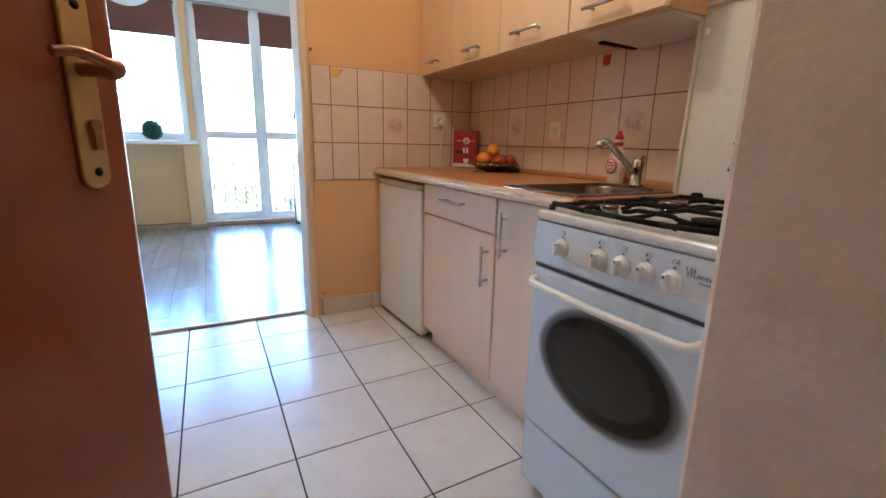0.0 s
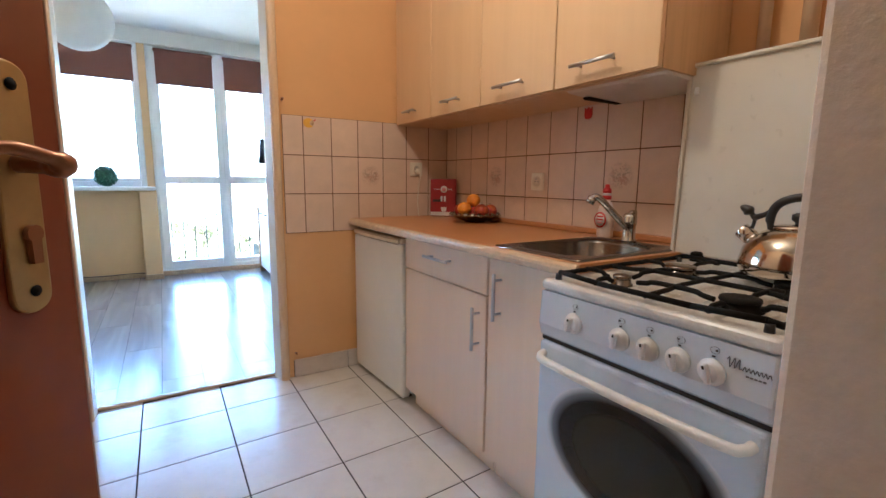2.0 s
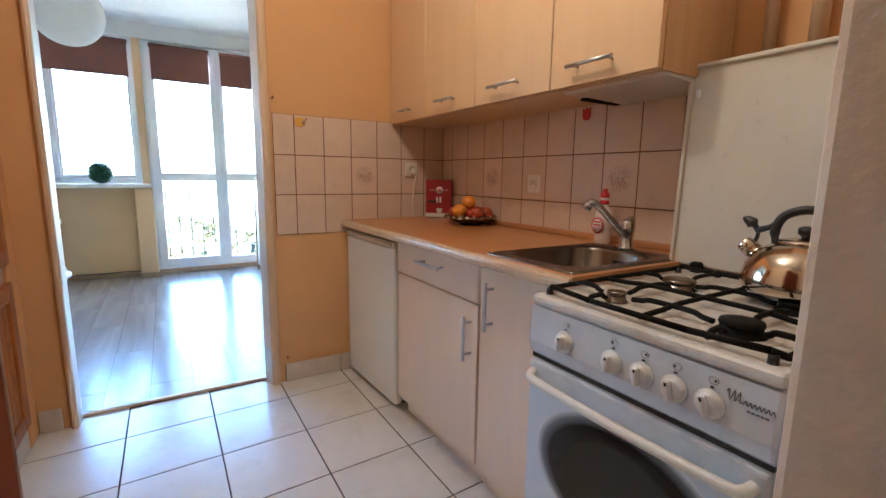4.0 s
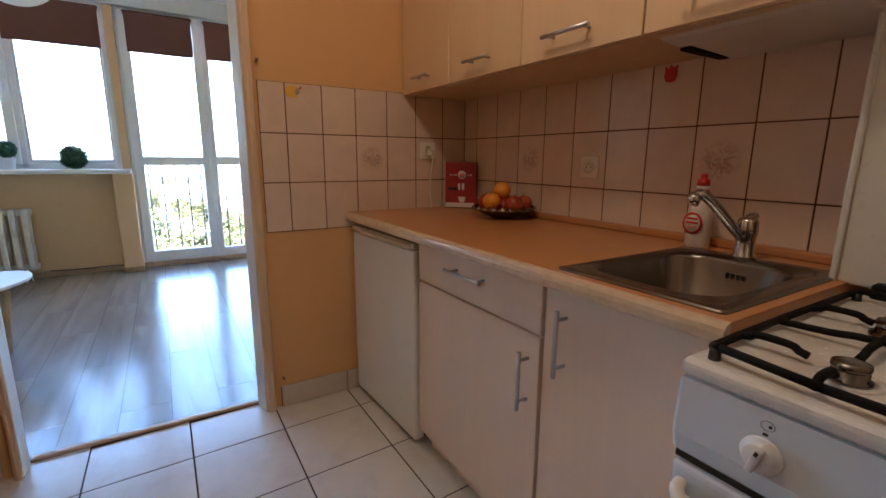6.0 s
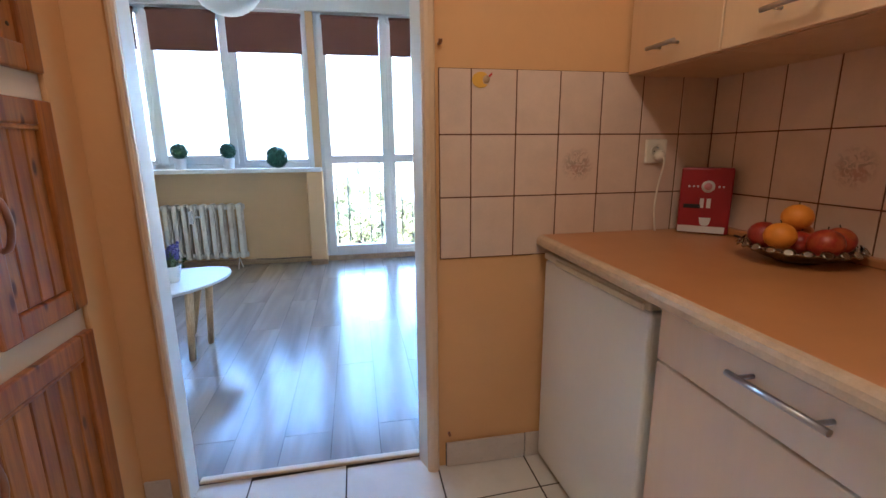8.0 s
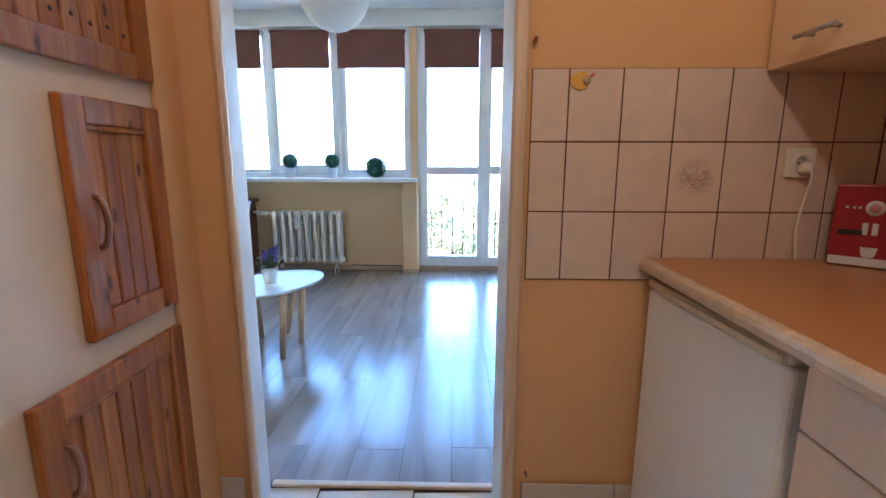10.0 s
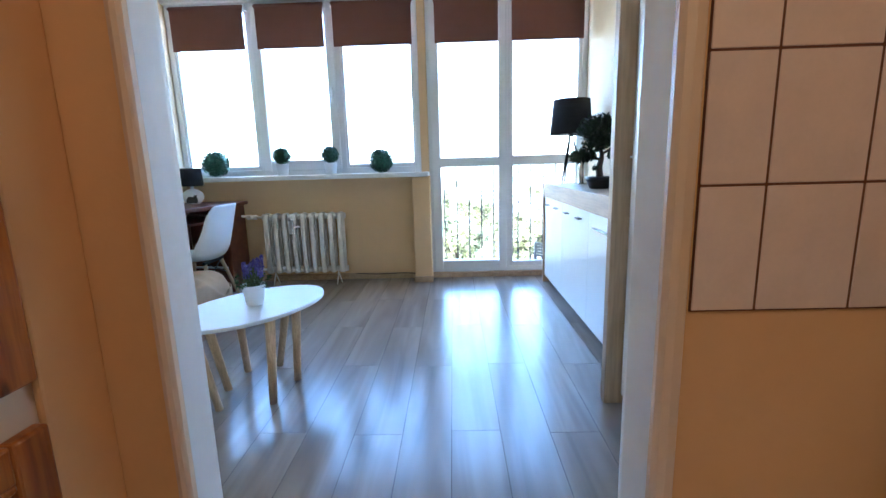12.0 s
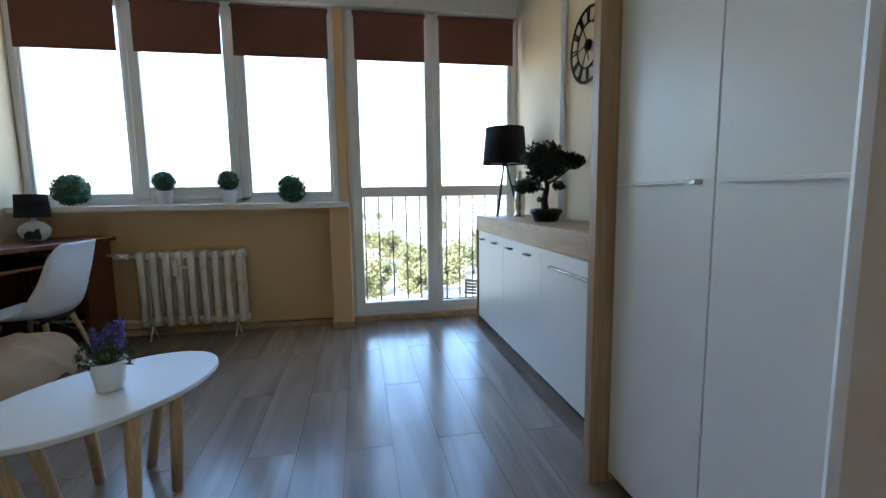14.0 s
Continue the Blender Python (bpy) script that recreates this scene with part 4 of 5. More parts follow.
def tin_and_fruit():
    BX, BY = 0.855, -0.500
    t = thing("coffee_tin", (0.921, -0.089, 0.866), "red rectangular coffee tin printed with a coffee machine", "tin", rz=-43)
    part("body", box(-0.077, 0.077, -0.04, 0.003, 0.0, 0.222, 0.006, 2), M_RED, t)
    part("tray", box(-0.074, 0.066, -0.0425, -0.0402, 0.004, 0.026), M_PRINTW, t, "printed white tray")
    part("dial", turned(lathe([(0.001, 0), (0.020, 0), (0.020, 0.001), (0.001, 0.001)], 24), pose(0.006, -0.0404, 0.160, 90, 0, 0)), M_PRINTW, t, "printed dial")
    part("dial_face", turned(lathe([(0.001, 0), (0.012, 0), (0.012, 0.0006), (0.001, 0.0006)], 20), pose(0.006, -0.0414, 0.160, 90, 0, 0)), M_PRINTP, t)
    for x in (-0.05, -0.036, -0.024, 0.038, 0.05):
        part("printed_mark", box(x - 0.003, x + 0.003, -0.0412, -0.0402, 0.157, 0.163), M_PRINTW, t)
    for x in (-0.008, 0.012):
        part("printed_filter", box(x - 0.006, x + 0.006, -0.0412, -0.0402, 0.088, 0.120, 0.0004), M_PRINTW, t)
    part("printed_handle", box(-0.062, -0.012, -0.0416, -0.0404, 0.086, 0.100, 0.0004), M_BLACK, t)
    part("printed_cup", turned(prism([(-0.018, 0.055), (0.018, 0.055), (0.014, 0.034), (0.008, 0.028), (-0.008, 0.028), (-0.014, 0.034)], 0, 0.001), pose(0.006, -0.0402, 0, 90, 0, 0)), M_PRINTW, t)
    c = thing("power_cord", (0, 0, 0.8695), "thin dark mains cord lying on the worktop", "cord")
    part("cord", tube(curve_pts([(0.978, -0.150, 0.0), (0.955, -0.215, 0.0), (0.938, -0.285, 0.0), (0.952, -0.350, 0.0), (0.957, -0.420, 0.0)]), 0.0035, 8), M_BLACK, c)
    b = thing("fruit_bowl", (BX, BY, 0.866), "openwork silver metal bowl full of fruit", "bowl")
    prof = [(0.05, 0.0), (0.055, 0.006), (0.082, 0.012), (0.122, 0.034), (0.130, 0.04), (0.122, 0.04), (0.08, 0.018), (0.001, 0.014)]
    part("dish", lathe(prof, 40), M_SILVER, b)
    rng = random.Random(4)
    for k in range(22):
        a = 2 * math.pi * k / 22
        r = 0.0135 + 0.002 * (k % 2)
        m = pose(0.130 * math.cos(a), 0.130 * math.sin(a), 0.042, 0, 0, math.degrees(a)) @ pose(0, 0, 0, 90, 0, 90) @ pose(0, 0, 0, -38, 0, 0)
        part("rim_leaf", turned(lathe([(r * 0.55, -0.002), (r, 0.0), (r * 0.55, 0.002)], 10, sy=0.8), m), M_SILVER, b)
    for (x, y, z, r, mt, nm, lab) in ((-0.036, 0.062, 0.058, 0.038, M_APPLE, "apple", "red apple in the bowl"), (-0.010, -0.068, 0.060, 0.038, M_APPLE, "apple", "red apple in the bowl"), (0.060, -0.040, 0.057, 0.037, M_APPLE, "apple", "red apple in the bowl"), (0.048, 0.046, 0.056, 0.036, M_PEACHF, "apple", "yellow-red apple in the bowl"), (0.004, 0.018, 0.110, 0.036, M_ORANGE, "orange", "bright orange on top of the fruit"), (-0.066, -0.008, 0.070, 0.036, M_ORANGE, "orange", "bright orange at the bowl's edge"), (0.0, 0.0, 0.048, 0.032, M_APPLE, "apple", "red apple in the bowl")):
        f = thing(nm, (BX + x * 1.1, BY + y * 1.1, 0.866 + z), lab, "fruit", "fruit in the bowl", rz=rng.uniform(0, 360))
        part("flesh", ball(r, (0, 0, 0), 20, 0.92), mt, f)
        part("stalk", tube([(0, 0, r * 0.86), (0.003, 0, r * 0.92 + 0.006)], 0.0014, 6), M_BARK, f)


def stickers():
    m = thing("wall_sticker", (0.142, -0.0005, 1.366), "yellow moon and stork sticker on a tile", "sticker")
    pts = []
    for k in range(19):
        a = radians(50 + 260 * k / 18)
        pts.append((0.028 * math.cos(a), 0.024 * math.sin(a)))
    for k in range(19):
        a = radians(310 - 260 * k / 18)
        pts.append((0.016 + 0.010 * math.cos(a), 0.013 * math.sin(a)))
    part("moon", turned(prism(pts, 0, 0.003), pose(0, 0, 0, 90, 0, 0)), M_YELLOW, m, "yellow crescent")
    part("figure", turned(lathe([(0.0005, 0), (0.010, 0), (0.010, 0.003), (0.0005, 0.004)], 16, sy=1.2), pose(0.018, 0, 0.002, 90, 0, 0)), M_PINELEG, m)
    part("beak", turned(prism([(0, 0), (0.012, 0.008), (0.010, 0.014), (0.001, 0.007)], 0, 0.003), pose(0.026, 0, 0.008, 90, 0, 0)), M_REDCAP, m)
    s = thing("wall_sticker", (XR - 0.0052, -1.10, 1.356), "dark red tulip-shaped sticker on a tile", "sticker", rz=-90)
    pts = [(0, -0.024), (0.014, -0.020), (0.020, -0.006), (0.018, 0.012), (0.020, 0.024), (0.008, 0.016), (0, 0.026), (-0.008, 0.016), (-0.020, 0.024), (-0.018, 0.012), (-0.020, -0.006), (-0.014, -0.020)]
    part("flower", turned(prism(pts, 0, 0.004), pose(0, 0, 0, 90, 0, 0)), M_REDCAP, s)


def pine_doors():
    """Framed pine doors with upright boards on the left wall."""
    for y0, y1, z0, z1, hz in ((-0.428, -0.124, 0.755, 1.277, 1.012), (-0.588, -0.124, 0.110, 0.688, 0.528), (-0.588, -0.126, 1.340, 2.04, 1.65)):
        t = thing("cupboard_door", (XL - 0.004, (y0 + y1) / 2, z0), "varnished knotty pine cupboard door with upright boards", "cupboard door", "pine cupboard doors in the wall")
        h, H, fr = (y1 - y0) / 2, z1 - z0, 0.058
        part("stile", box(0, 0.024, -h, -h + fr, 0, H, 0.005, 2), M_PINE, t)
        part("stile", box(0, 0.024, h - fr, h, 0, H, 0.005, 2), M_PINE, t)
        part("rail", box(0.0005, 0.023, -h + fr, h - fr, 0, fr, 0.005, 2), M_PINE, t)
        part("rail", box(0.0005, 0.023, -h + fr, h - fr, H - fr, H, 0.005, 2), M_PINE, t)
        n = max(3, round((2 * h - 2 * fr) / 0.047))
        wd = (2 * h - 2 * fr) / n
        for k in range(n):
            b = -h + fr + k * wd
            part("board", box(0.001, 0.013, b + 0.0015, b + wd - 0.0015, fr, H - fr, 0.0025), M_PINE, t)
        part("moulding", box(0.013, 0.021, -h + fr, h - fr, H - fr - 0.012, H - fr, 0.003), M_PINE, t)
        for k in range(n if z0 > 1.3 else 0):
            b = -h + fr + (k + 0.5) * wd
            part("peg", turned(lathe([(0.0045, 0.0), (0.0055, 0.001), (0.001, 0.0016)], 10), pose(0.013, b, fr + 0.035 + 0.006 * (k % 2), 0, 90, 0)), M_BARK, t, "dark round peg")
        y, c = -h + 0.052, hz - z0
        hp = part("handle", tube(curve_pts([(0.022, y, c - 0.056), (0.038, y, c - 0.046), (0.047, y, c), (0.038, y, c + 0.046), (0.022, y, c + 0.056)]), 0.007, 10), M_COPPERY, t, "bow-shaped bronze pull")


def open_door():
    t = thing("door", (-0.6185, -1.7765, 0.007), "red-brown veneered door standing ajar with a brass handle", "door", rz=-34)
    part("leaf", box(-0.04, 0.0, -0.80, 0.0, 0.0, 2.0, 0.003), M_DOOR, t)
    part("edge_band", box(-0.038, -0.002, 0.0, 0.003, 0.002, 1.998, 0.001), M_DOOREDGE, t, "edge band with the light on it put into its pale colour")
    y0 = -0.058
    pl = part("handle_plate", turned(box(-0.021, 0.021, -0.118, 0.118, 0.0, 0.006, 0.0, 1), pose(0.0, y0, 1.052, 0, 90, 0) @ pose(0, 0, 0, 0, 0, 90)), M_BRASS, t, "long worn brass handle plate")
    pts = [(0.021 * math.cos(radians(a)), 0.104 + 0.018 * math.sin(radians(a))) for a in range(0, 181, 18)] + [(0.021 * math.cos(radians(a)), -0.104 + 0.018 * math.sin(radians(a))) for a in range(180, 361, 18)]
    pl.data = to_mesh("handle_plate", turned(prism(pts, 0.0, 0.007, 0.002, 2), Matrix(((0, 0, 1, 0.0), (1, 0, 0, y0), (0, 1, 0, 1.052), (0, 0, 0, 1)))), M_BRASS)
    for z in (1.152, 0.952):
        part("screw", turned(lathe([(0.0055, 0), (0.006, 0.001), (0.001, 0.0022)], 12), pose(0.007, y0 + 0.002, z, 0, 90, 0)), M_IRON, pl)
    part("key_cylinder", turned(prism([(0.0085 * math.cos(radians(a)), 0.012 + 0.0085 * math.sin(radians(a))) for a in range(-50, 231, 20)] + [(-0.005, -0.018), (0.005, -0.018)], 0, 0.006), Matrix(((0, 0, 1, 0.007), (1, 0, 0, y0 + 0.004), (0, 1, 0, 0.998), (0, 0, 0, 1)))), M_COPPERY, pl)
    lv = curve_pts([(0.006, y0, 1.078), (0.038, y0, 1.077), (0.058, y0 - 0.006, 1.078), (0.054, y0 - 0.024, 1.085), (0.046, y0 - 0.046, 1.090), (0.038, y0 - 0.068, 1.086)])
    part("lever", tube(lv, [0.009] * 6 + [0.010, 0.0115, 0.0125, 0.0128, 0.0125, 0.0118, 0.011, 0.010, 0.009, 0.008] + [0.0065] * 8 + [0.006] * 7, 12), M_COPPERY, pl, "curved coppery lever")
    for z in (0.25, 1.75):
        part("hinge", tube([(-0.02, -0.806, z), (-0.02, -0.806, z + 0.09)], 0.008, 10), M_BRASS, t)


def kitchen_lamp():
    t = thing("ceiling_lamp", (-0.06, -1.35, CEIL), "plain pendant bulb under the kitchen ceiling", "ceiling lamp")
    part("rose", lathe([(0.045, -0.03), (0.05, -0.02), (0.05, 0.0)], 20), M_PVC, t)
    part("socket", lathe([(0.016, -0.255), (0.018, -0.20), (0.008, -0.19), (0.006, -0.03)], 14), M_PVC, t)


refrigerator()
base_cabinets()
sink()
soap_bottle()
stove()
kettle()
wall_cabinets()
pipes_and_sockets()
tin_and_fruit()
stickers()
pine_doors()
open_door()
kitchen_lamp()


# ---- living room ----
def sideboard():
    y1, y0 = 3.20, 1.165
    t = thing("sideboard", (0.40, y0, 0), "long white-fronted sideboard with a thick oak top", "sideboard")
    L = y1 - y0
    part("body", box(0.03, 0.40, 0.02, L - 0.03, 0.06, 0.75), M_MELAMINE, t)
    part("plinth", box(0.06, 0.38, 0.03, L - 0.05, 0.0, 0.06), M_BLACK, t)
    part("top", box(0.0, 0.402, 0.0, L, 0.752, 0.865, 0.003), M_OAK, t, "thick light oak top")
    part("side_panel", box(0.0, 0.402, L - 0.028, L - 0.001, 0.0, 0.751, 0.002), M_OAKV, t, "light oak side panel")
    cuts = [0.02, 0.755, 1.39, L - 0.032]
    for i, (a, b) in enumerate(zip(cuts, cuts[1:])):
        d = part("front", box(0.012, 0.03, a + 0.001, b - 0.001, 0.065, 0.748, 0.0015), M_MELAMINE, t, "white gloss front")
        if i == 0:
            part("handle", box(-0.010, 0.012, a + 0.05, b - 0.13, 0.668, 0.676, 0.002), M_STEEL, d, "long slim metal grip")
        else:
            for yy in (a + 0.27 * (b - a), a + 0.76 * (b - a)):
                part("handle", box(-0.016, 0.012, yy - 0.035, yy + 0.035, 0.688, 0.697, 0.002), M_GRIP, d, "short dark metal grip")


def wardrobe():
    t = thing("wardrobe", (0.33, 0.14, 0), "tall white wardrobe with an oak side panel", "wardrobe")
    part("body", box(0.02, 0.475, 0.0, 0.965, 0.05, 2.35), M_MELAMINE, t)
    part("plinth", box(0.04, 0.47, 0.0, 0.965, 0.0, 0.05), M_BLACK, t)
    part("side_panel", box(-0.070, 0.475, 0.967, 1.012, 0.0, 2.36, 0.002), M_OAKV, t, "light oak side panel")
    for a, b in ((0.125, 0.541), (0.545, 0.963)):
        d = part("door", box(0.0, 0.018, a, b, 0.045, 2.345, 0.0015), M_MELAMINE, t, "plain white door")
        part("handle", box(-0.022, 0.0, a + 0.045, b - 0.035, 1.0485, 1.0575, 0.0015), M_MELAMINE, d, "long slim white grip")
        part("end_cap", box(-0.0235, 0.0, a + 0.036, a + 0.058, 1.047, 1.059, 0.002), M_NICKEL, d, "metal grip end")
    part("filler", box(0.001, 0.018, 0.0, 0.122, 0.045, 2.345, 0.001), M_MELAMINE, t)


def coffee_table():
    cx, cy, a, b, rot = TABLE
    t = thing("coffee_table", (cx, cy, 0), "pebble-shaped white coffee table on splayed pine legs", "coffee table")
    pts = []
    for k in range(56):
        an = 2 * math.pi * k / 56
        x, y = a * math.cos(an) * (1 + 0.03 * math.cos(an)), b * math.sin(an)
        c, s = math.cos(radians(rot)), math.sin(radians(rot))
        pts.append((x * c - y * s, x * s + y * c))
    part("tabletop", prism(pts, 0.413, 0.431, 0.004, 2), M_TABLE, t, "white lacquered pebble-shaped top")
    for x, y, u, v in ((-1.437, 1.10, -1.49, 1.05), (-1.487, 1.285, -1.50, 1.18), (-1.480, 1.482, -1.45, 1.38), (-1.213, 1.150, -1.17, 1.10), (-1.336, 1.551, -1.22, 1.44), (-1.182, 1.381, -1.13, 1.31)):
        part("leg", tube([(x - cx, y - cy, 0.0), (u - cx, v - cy, 0.414)], [0.0175, 0.0215], 16), M_PINELEG, t, "round raw pine leg")
    p = thing("potted_lavender", (cx + 0.015, cy + 0.012, 0.4315), "artificial lavender in a white ceramic pot", "plant")
    part("pot", lathe([(0.036, 0), (0.038, 0.004), (0.053, 0.092), (0.055, 0.095), (0.051, 0.095), (0.047, 0.080), (0.001, 0.078)], 28), M_POT, p, "white tapered pot")
    rng = random.Random(11)
    leaves, stems = bmesh.new(), bmesh.new()
    for k in range(26):
        an, lean, h = rng.uniform(0, 6.28), rng.uniform(0.01, 0.055), rng.uniform(0.06, 0.11)
        tip = Vector((lean * math.cos(an), lean * math.sin(an), 0.085 + h * (1.15 - lean * 6)))
        add_tube(stems, [(tip.x * 0.3, tip.y * 0.3, 0.07), tip], 0.0013, 5)
        for j in range(9):
            q = Vector((tip.x * 0.3, tip.y * 0.3, 0.07)).lerp(tip, rng.uniform(0.15, 0.75))
            add_leaves(leaves, rng, q, (0.012, 0.012, 0.012), 2, 0.011, long=3.2)
    for dx, dy, z0, z1 in ((-0.026, 0.0, 0.145, 0.215), (-0.010, -0.012, 0.140, 0.205), (0.008, 0.010, 0.150, 0.225), (0.024, -0.004, 0.145, 0.235), (0.034, 0.008, 0.150, 0.245), (-0.004, 0.016, 0.150, 0.215)):
        z0, z1 = z0 - 0.018, z1 - 0.022
        spike = bmesh.new()
        add_tube(stems, [(dx * 0.2, dy * 0.2, 0.07), (dx, dy, z0 + 0.01)], 0.0016, 5)
        for j in range(9):
            f = j / 8
            r = 0.014 * (1 - 0.6 * f) + 0.003
            add_leaves(spike, rng, (dx * (1 + 0.35 * f), dy, z0 + (z1 - z0) * f), (r, r, 0.007), 26, 0.009)
        part("flower_spike", spike, M_LAV, p, "violet-blue flower spike")
    for k in range(14):
        an = rng.uniform(0, 6.28)
        q = Vector((math.cos(an) * 0.075, math.sin(an) * 0.075, 0.085 + rng.uniform(0, 0.05)))
        add_tube(stems, [(q.x * 0.3, q.y * 0.3, 0.075), q], 0.0012, 5)
        add_leaves(leaves, rng, q, (0.012, 0.012, 0.01), 7, 0.011, long=3.0)
    part("stems", stems, M_LAVLEAF, p)
    tagged(part("leaves", leaves, M_LAVLEAF, p), kind="stuff")


def sofa():
    t = thing("sofa", (RL + 0.01, 0.20, 0), "low sofa under a crumpled beige throw", "sofa")
    L, F = 2.10, 0.885
    part("base", box(0.03, F - 0.015, 0.02, L - 0.03, 0.0, 0.22, 0.006), M_SOFABASE, t, "dark brown wooden base")
    part("mattress", box(0.03, F - 0.035, 0.03, L - 0.08, 0.22, 0.345, 0.04, 3), M_COVER, t)
    prof = [(0.0, 0.86), (0.14, 0.885), (0.30, 0.875), (0.40, 0.83), (0.46, 0.70), (0.500, 0.56), (0.525, 0.44), (0.545, 0.378), (0.575, 0.368), (0.64, 0.378), (0.72, 0.386), (0.80, 0.382), (0.855, 0.360), (0.885, 0.312), (0.892, 0.24), (0.898, 0.19), (0.904, 0.150)]
    fine = [p for p in curve_pts([(x, 0, z) for x, z in prof], 6)]
    bm, rows = bmesh.new(), []
    nv = 130
    for j in range(nv + 1):
        v = j / nv
        y = v * (L + 0.02)
        over = max(0.0, (v - 0.93) / 0.07)
        row = []
        for i, p in enumerate(fine):
            u = i / (len(fine) - 1)
            n1 = noise.noise(Vector((p.x * 5, y * 3.1, p.z * 4)))
            n2 = noise.noise(Vector((p.x * 13 + 3, y * 8 + p.x * 9, p.z * 7)))
            x, z = p.x + (0.008 * n1 + 0.004 * n2) * (u > 0.75), p.z + 0.006 * n1 + 0.003 * n2
            fold = max(0.0, 1 - 3.2 * abs(noise.noise(Vector((p.x * 4.2 + 7, y * 3.4 - p.x * 3.0, p.z * 4.2))))) ** 2
            crease = max(0.0, 1 - 3.0 * abs(noise.noise(Vector((p.x * 9 + 1, y * 6.0 + p.x * 5.0, p.z * 9 + 4))))) ** 2
            far = min(1.0, max(0.0, (y - 1.45) / 0.4))
            z += (0.004 + 0.009 * far) * fold + (0.002 + 0.004 * far) * crease
            x += (0.009 * fold + 0.004 * crease) * (u < 0.5 or u > 0.75)
            if p.x < 0.58:
                k = min(1.0, max(0.0, (1.97 - y) / 0.12))
                z = 0.375 + (z - 0.375) * k * k * (3 - 2 * k)
            yy = min(y, L - 0.012 + 0.012 * n1)
            if over:
                drop = over**2.2
                top = z
                z = max(0.20 + 0.03 * n1, top - drop * (0.17 + 0.06 * u + 0.05 * n1))
                x = x - drop * 0.05 * u
                yy = L - 0.10 + 0.10 * math.sin(over * 1.57) + 0.01 * n2
            if u > 0.97:
                z += 0.020 * math.sin(y * 5.2) + 0.012 * n2 + 0.10 * max(0.0, (y - 1.5) / 0.6)
            row.append(bm.verts.new((x, yy, z)))
        rows.append(row)
    for a, b in zip(rows, rows[1:]):
        for k in range(len(fine) - 1):
            bm.faces.new((a[k], b[k], b[k + 1], a[k + 1])).smooth = True
    bmesh.ops.solidify(bm, geom=bm.faces[:], thickness=0.006)
    for f in bm.faces:
        f.smooth = True
    c = tagged(part("throw", bm, M_COVER, None), "crumpled beige throw spread over the sofa", "throw")
    c.matrix_basis = pose(RL + 0.01, 0.20, 0)


def desk():
    t = thing("desk", (RL + 0.002, 2.42, 0), "cherry-brown corner desk with a keyboard shelf", "desk")
    top = [(0.0, 0.0), (0.34, 0.02), (0.56, 0.58), (0.56, 0.985), (0.0, 0.985)]
    part("desktop", prism(top, 0.735, 0.765, 0.004, 2), M_CHERRY, t)
    part("panel", box(0.02, 0.33, 0.035, 0.055, 0.0, 0.734, 0.002), M_CHERRY, t)
    part("panel", box(0.50, 0.535, 0.62, 0.955, 0.0, 0.734, 0.002), M_CHERRY, t)
    part("back_panel", box(0.02, 0.50, 0.94, 0.958, 0.0, 0.734, 0.002), M_CHERRY, t)
    part("back_panel", box(0.004, 0.019, 0.057, 0.938, 0.0, 0.734, 0.002), M_CHERRY, t)
    part("shelf", prism([(0.03, 0.07), (0.32, 0.07), (0.49, 0.56), (0.49, 0.93), (0.03, 0.93)], 0.62, 0.638, 0.002), M_CHERRY, t, "keyboard shelf")
    l = thing("desk_lamp", (RL + 0.22, 3.13, 0.7655), "small lamp with black shade and white cat-print base", "lamp")
    part("base", lathe([(0.045, 0), (0.055, 0.006), (0.085, 0.035), (0.095, 0.065), (0.085, 0.095), (0.05, 0.122), (0.016, 0.132), (0.014, 0.16)], 32, sy=0.6), M_POT, l, "white oval ceramic body")
    part("shade", lathe([(0.092, 0.155), (0.095, 0.155), (0.085, 0.305), (0.082, 0.305), (0.082, 0.295), (0.092, 0.155)], 36, caps=False), M_BLACKCLOTH, l, "black drum shade")
    cat = [(-0.045, 0.0), (0.045, 0.0), (0.048, 0.03), (0.040, 0.052), (0.046, 0.072), (0.034, 0.066), (0.022, 0.070), (0.012, 0.052), (-0.02, 0.058), (-0.042, 0.04)]
    part("print", turned(prism(cat, 0, 0.004), pose(0.02, -0.058, 0.012, 90, 0, 8)), M_BLACK, l, "black silhouette print")


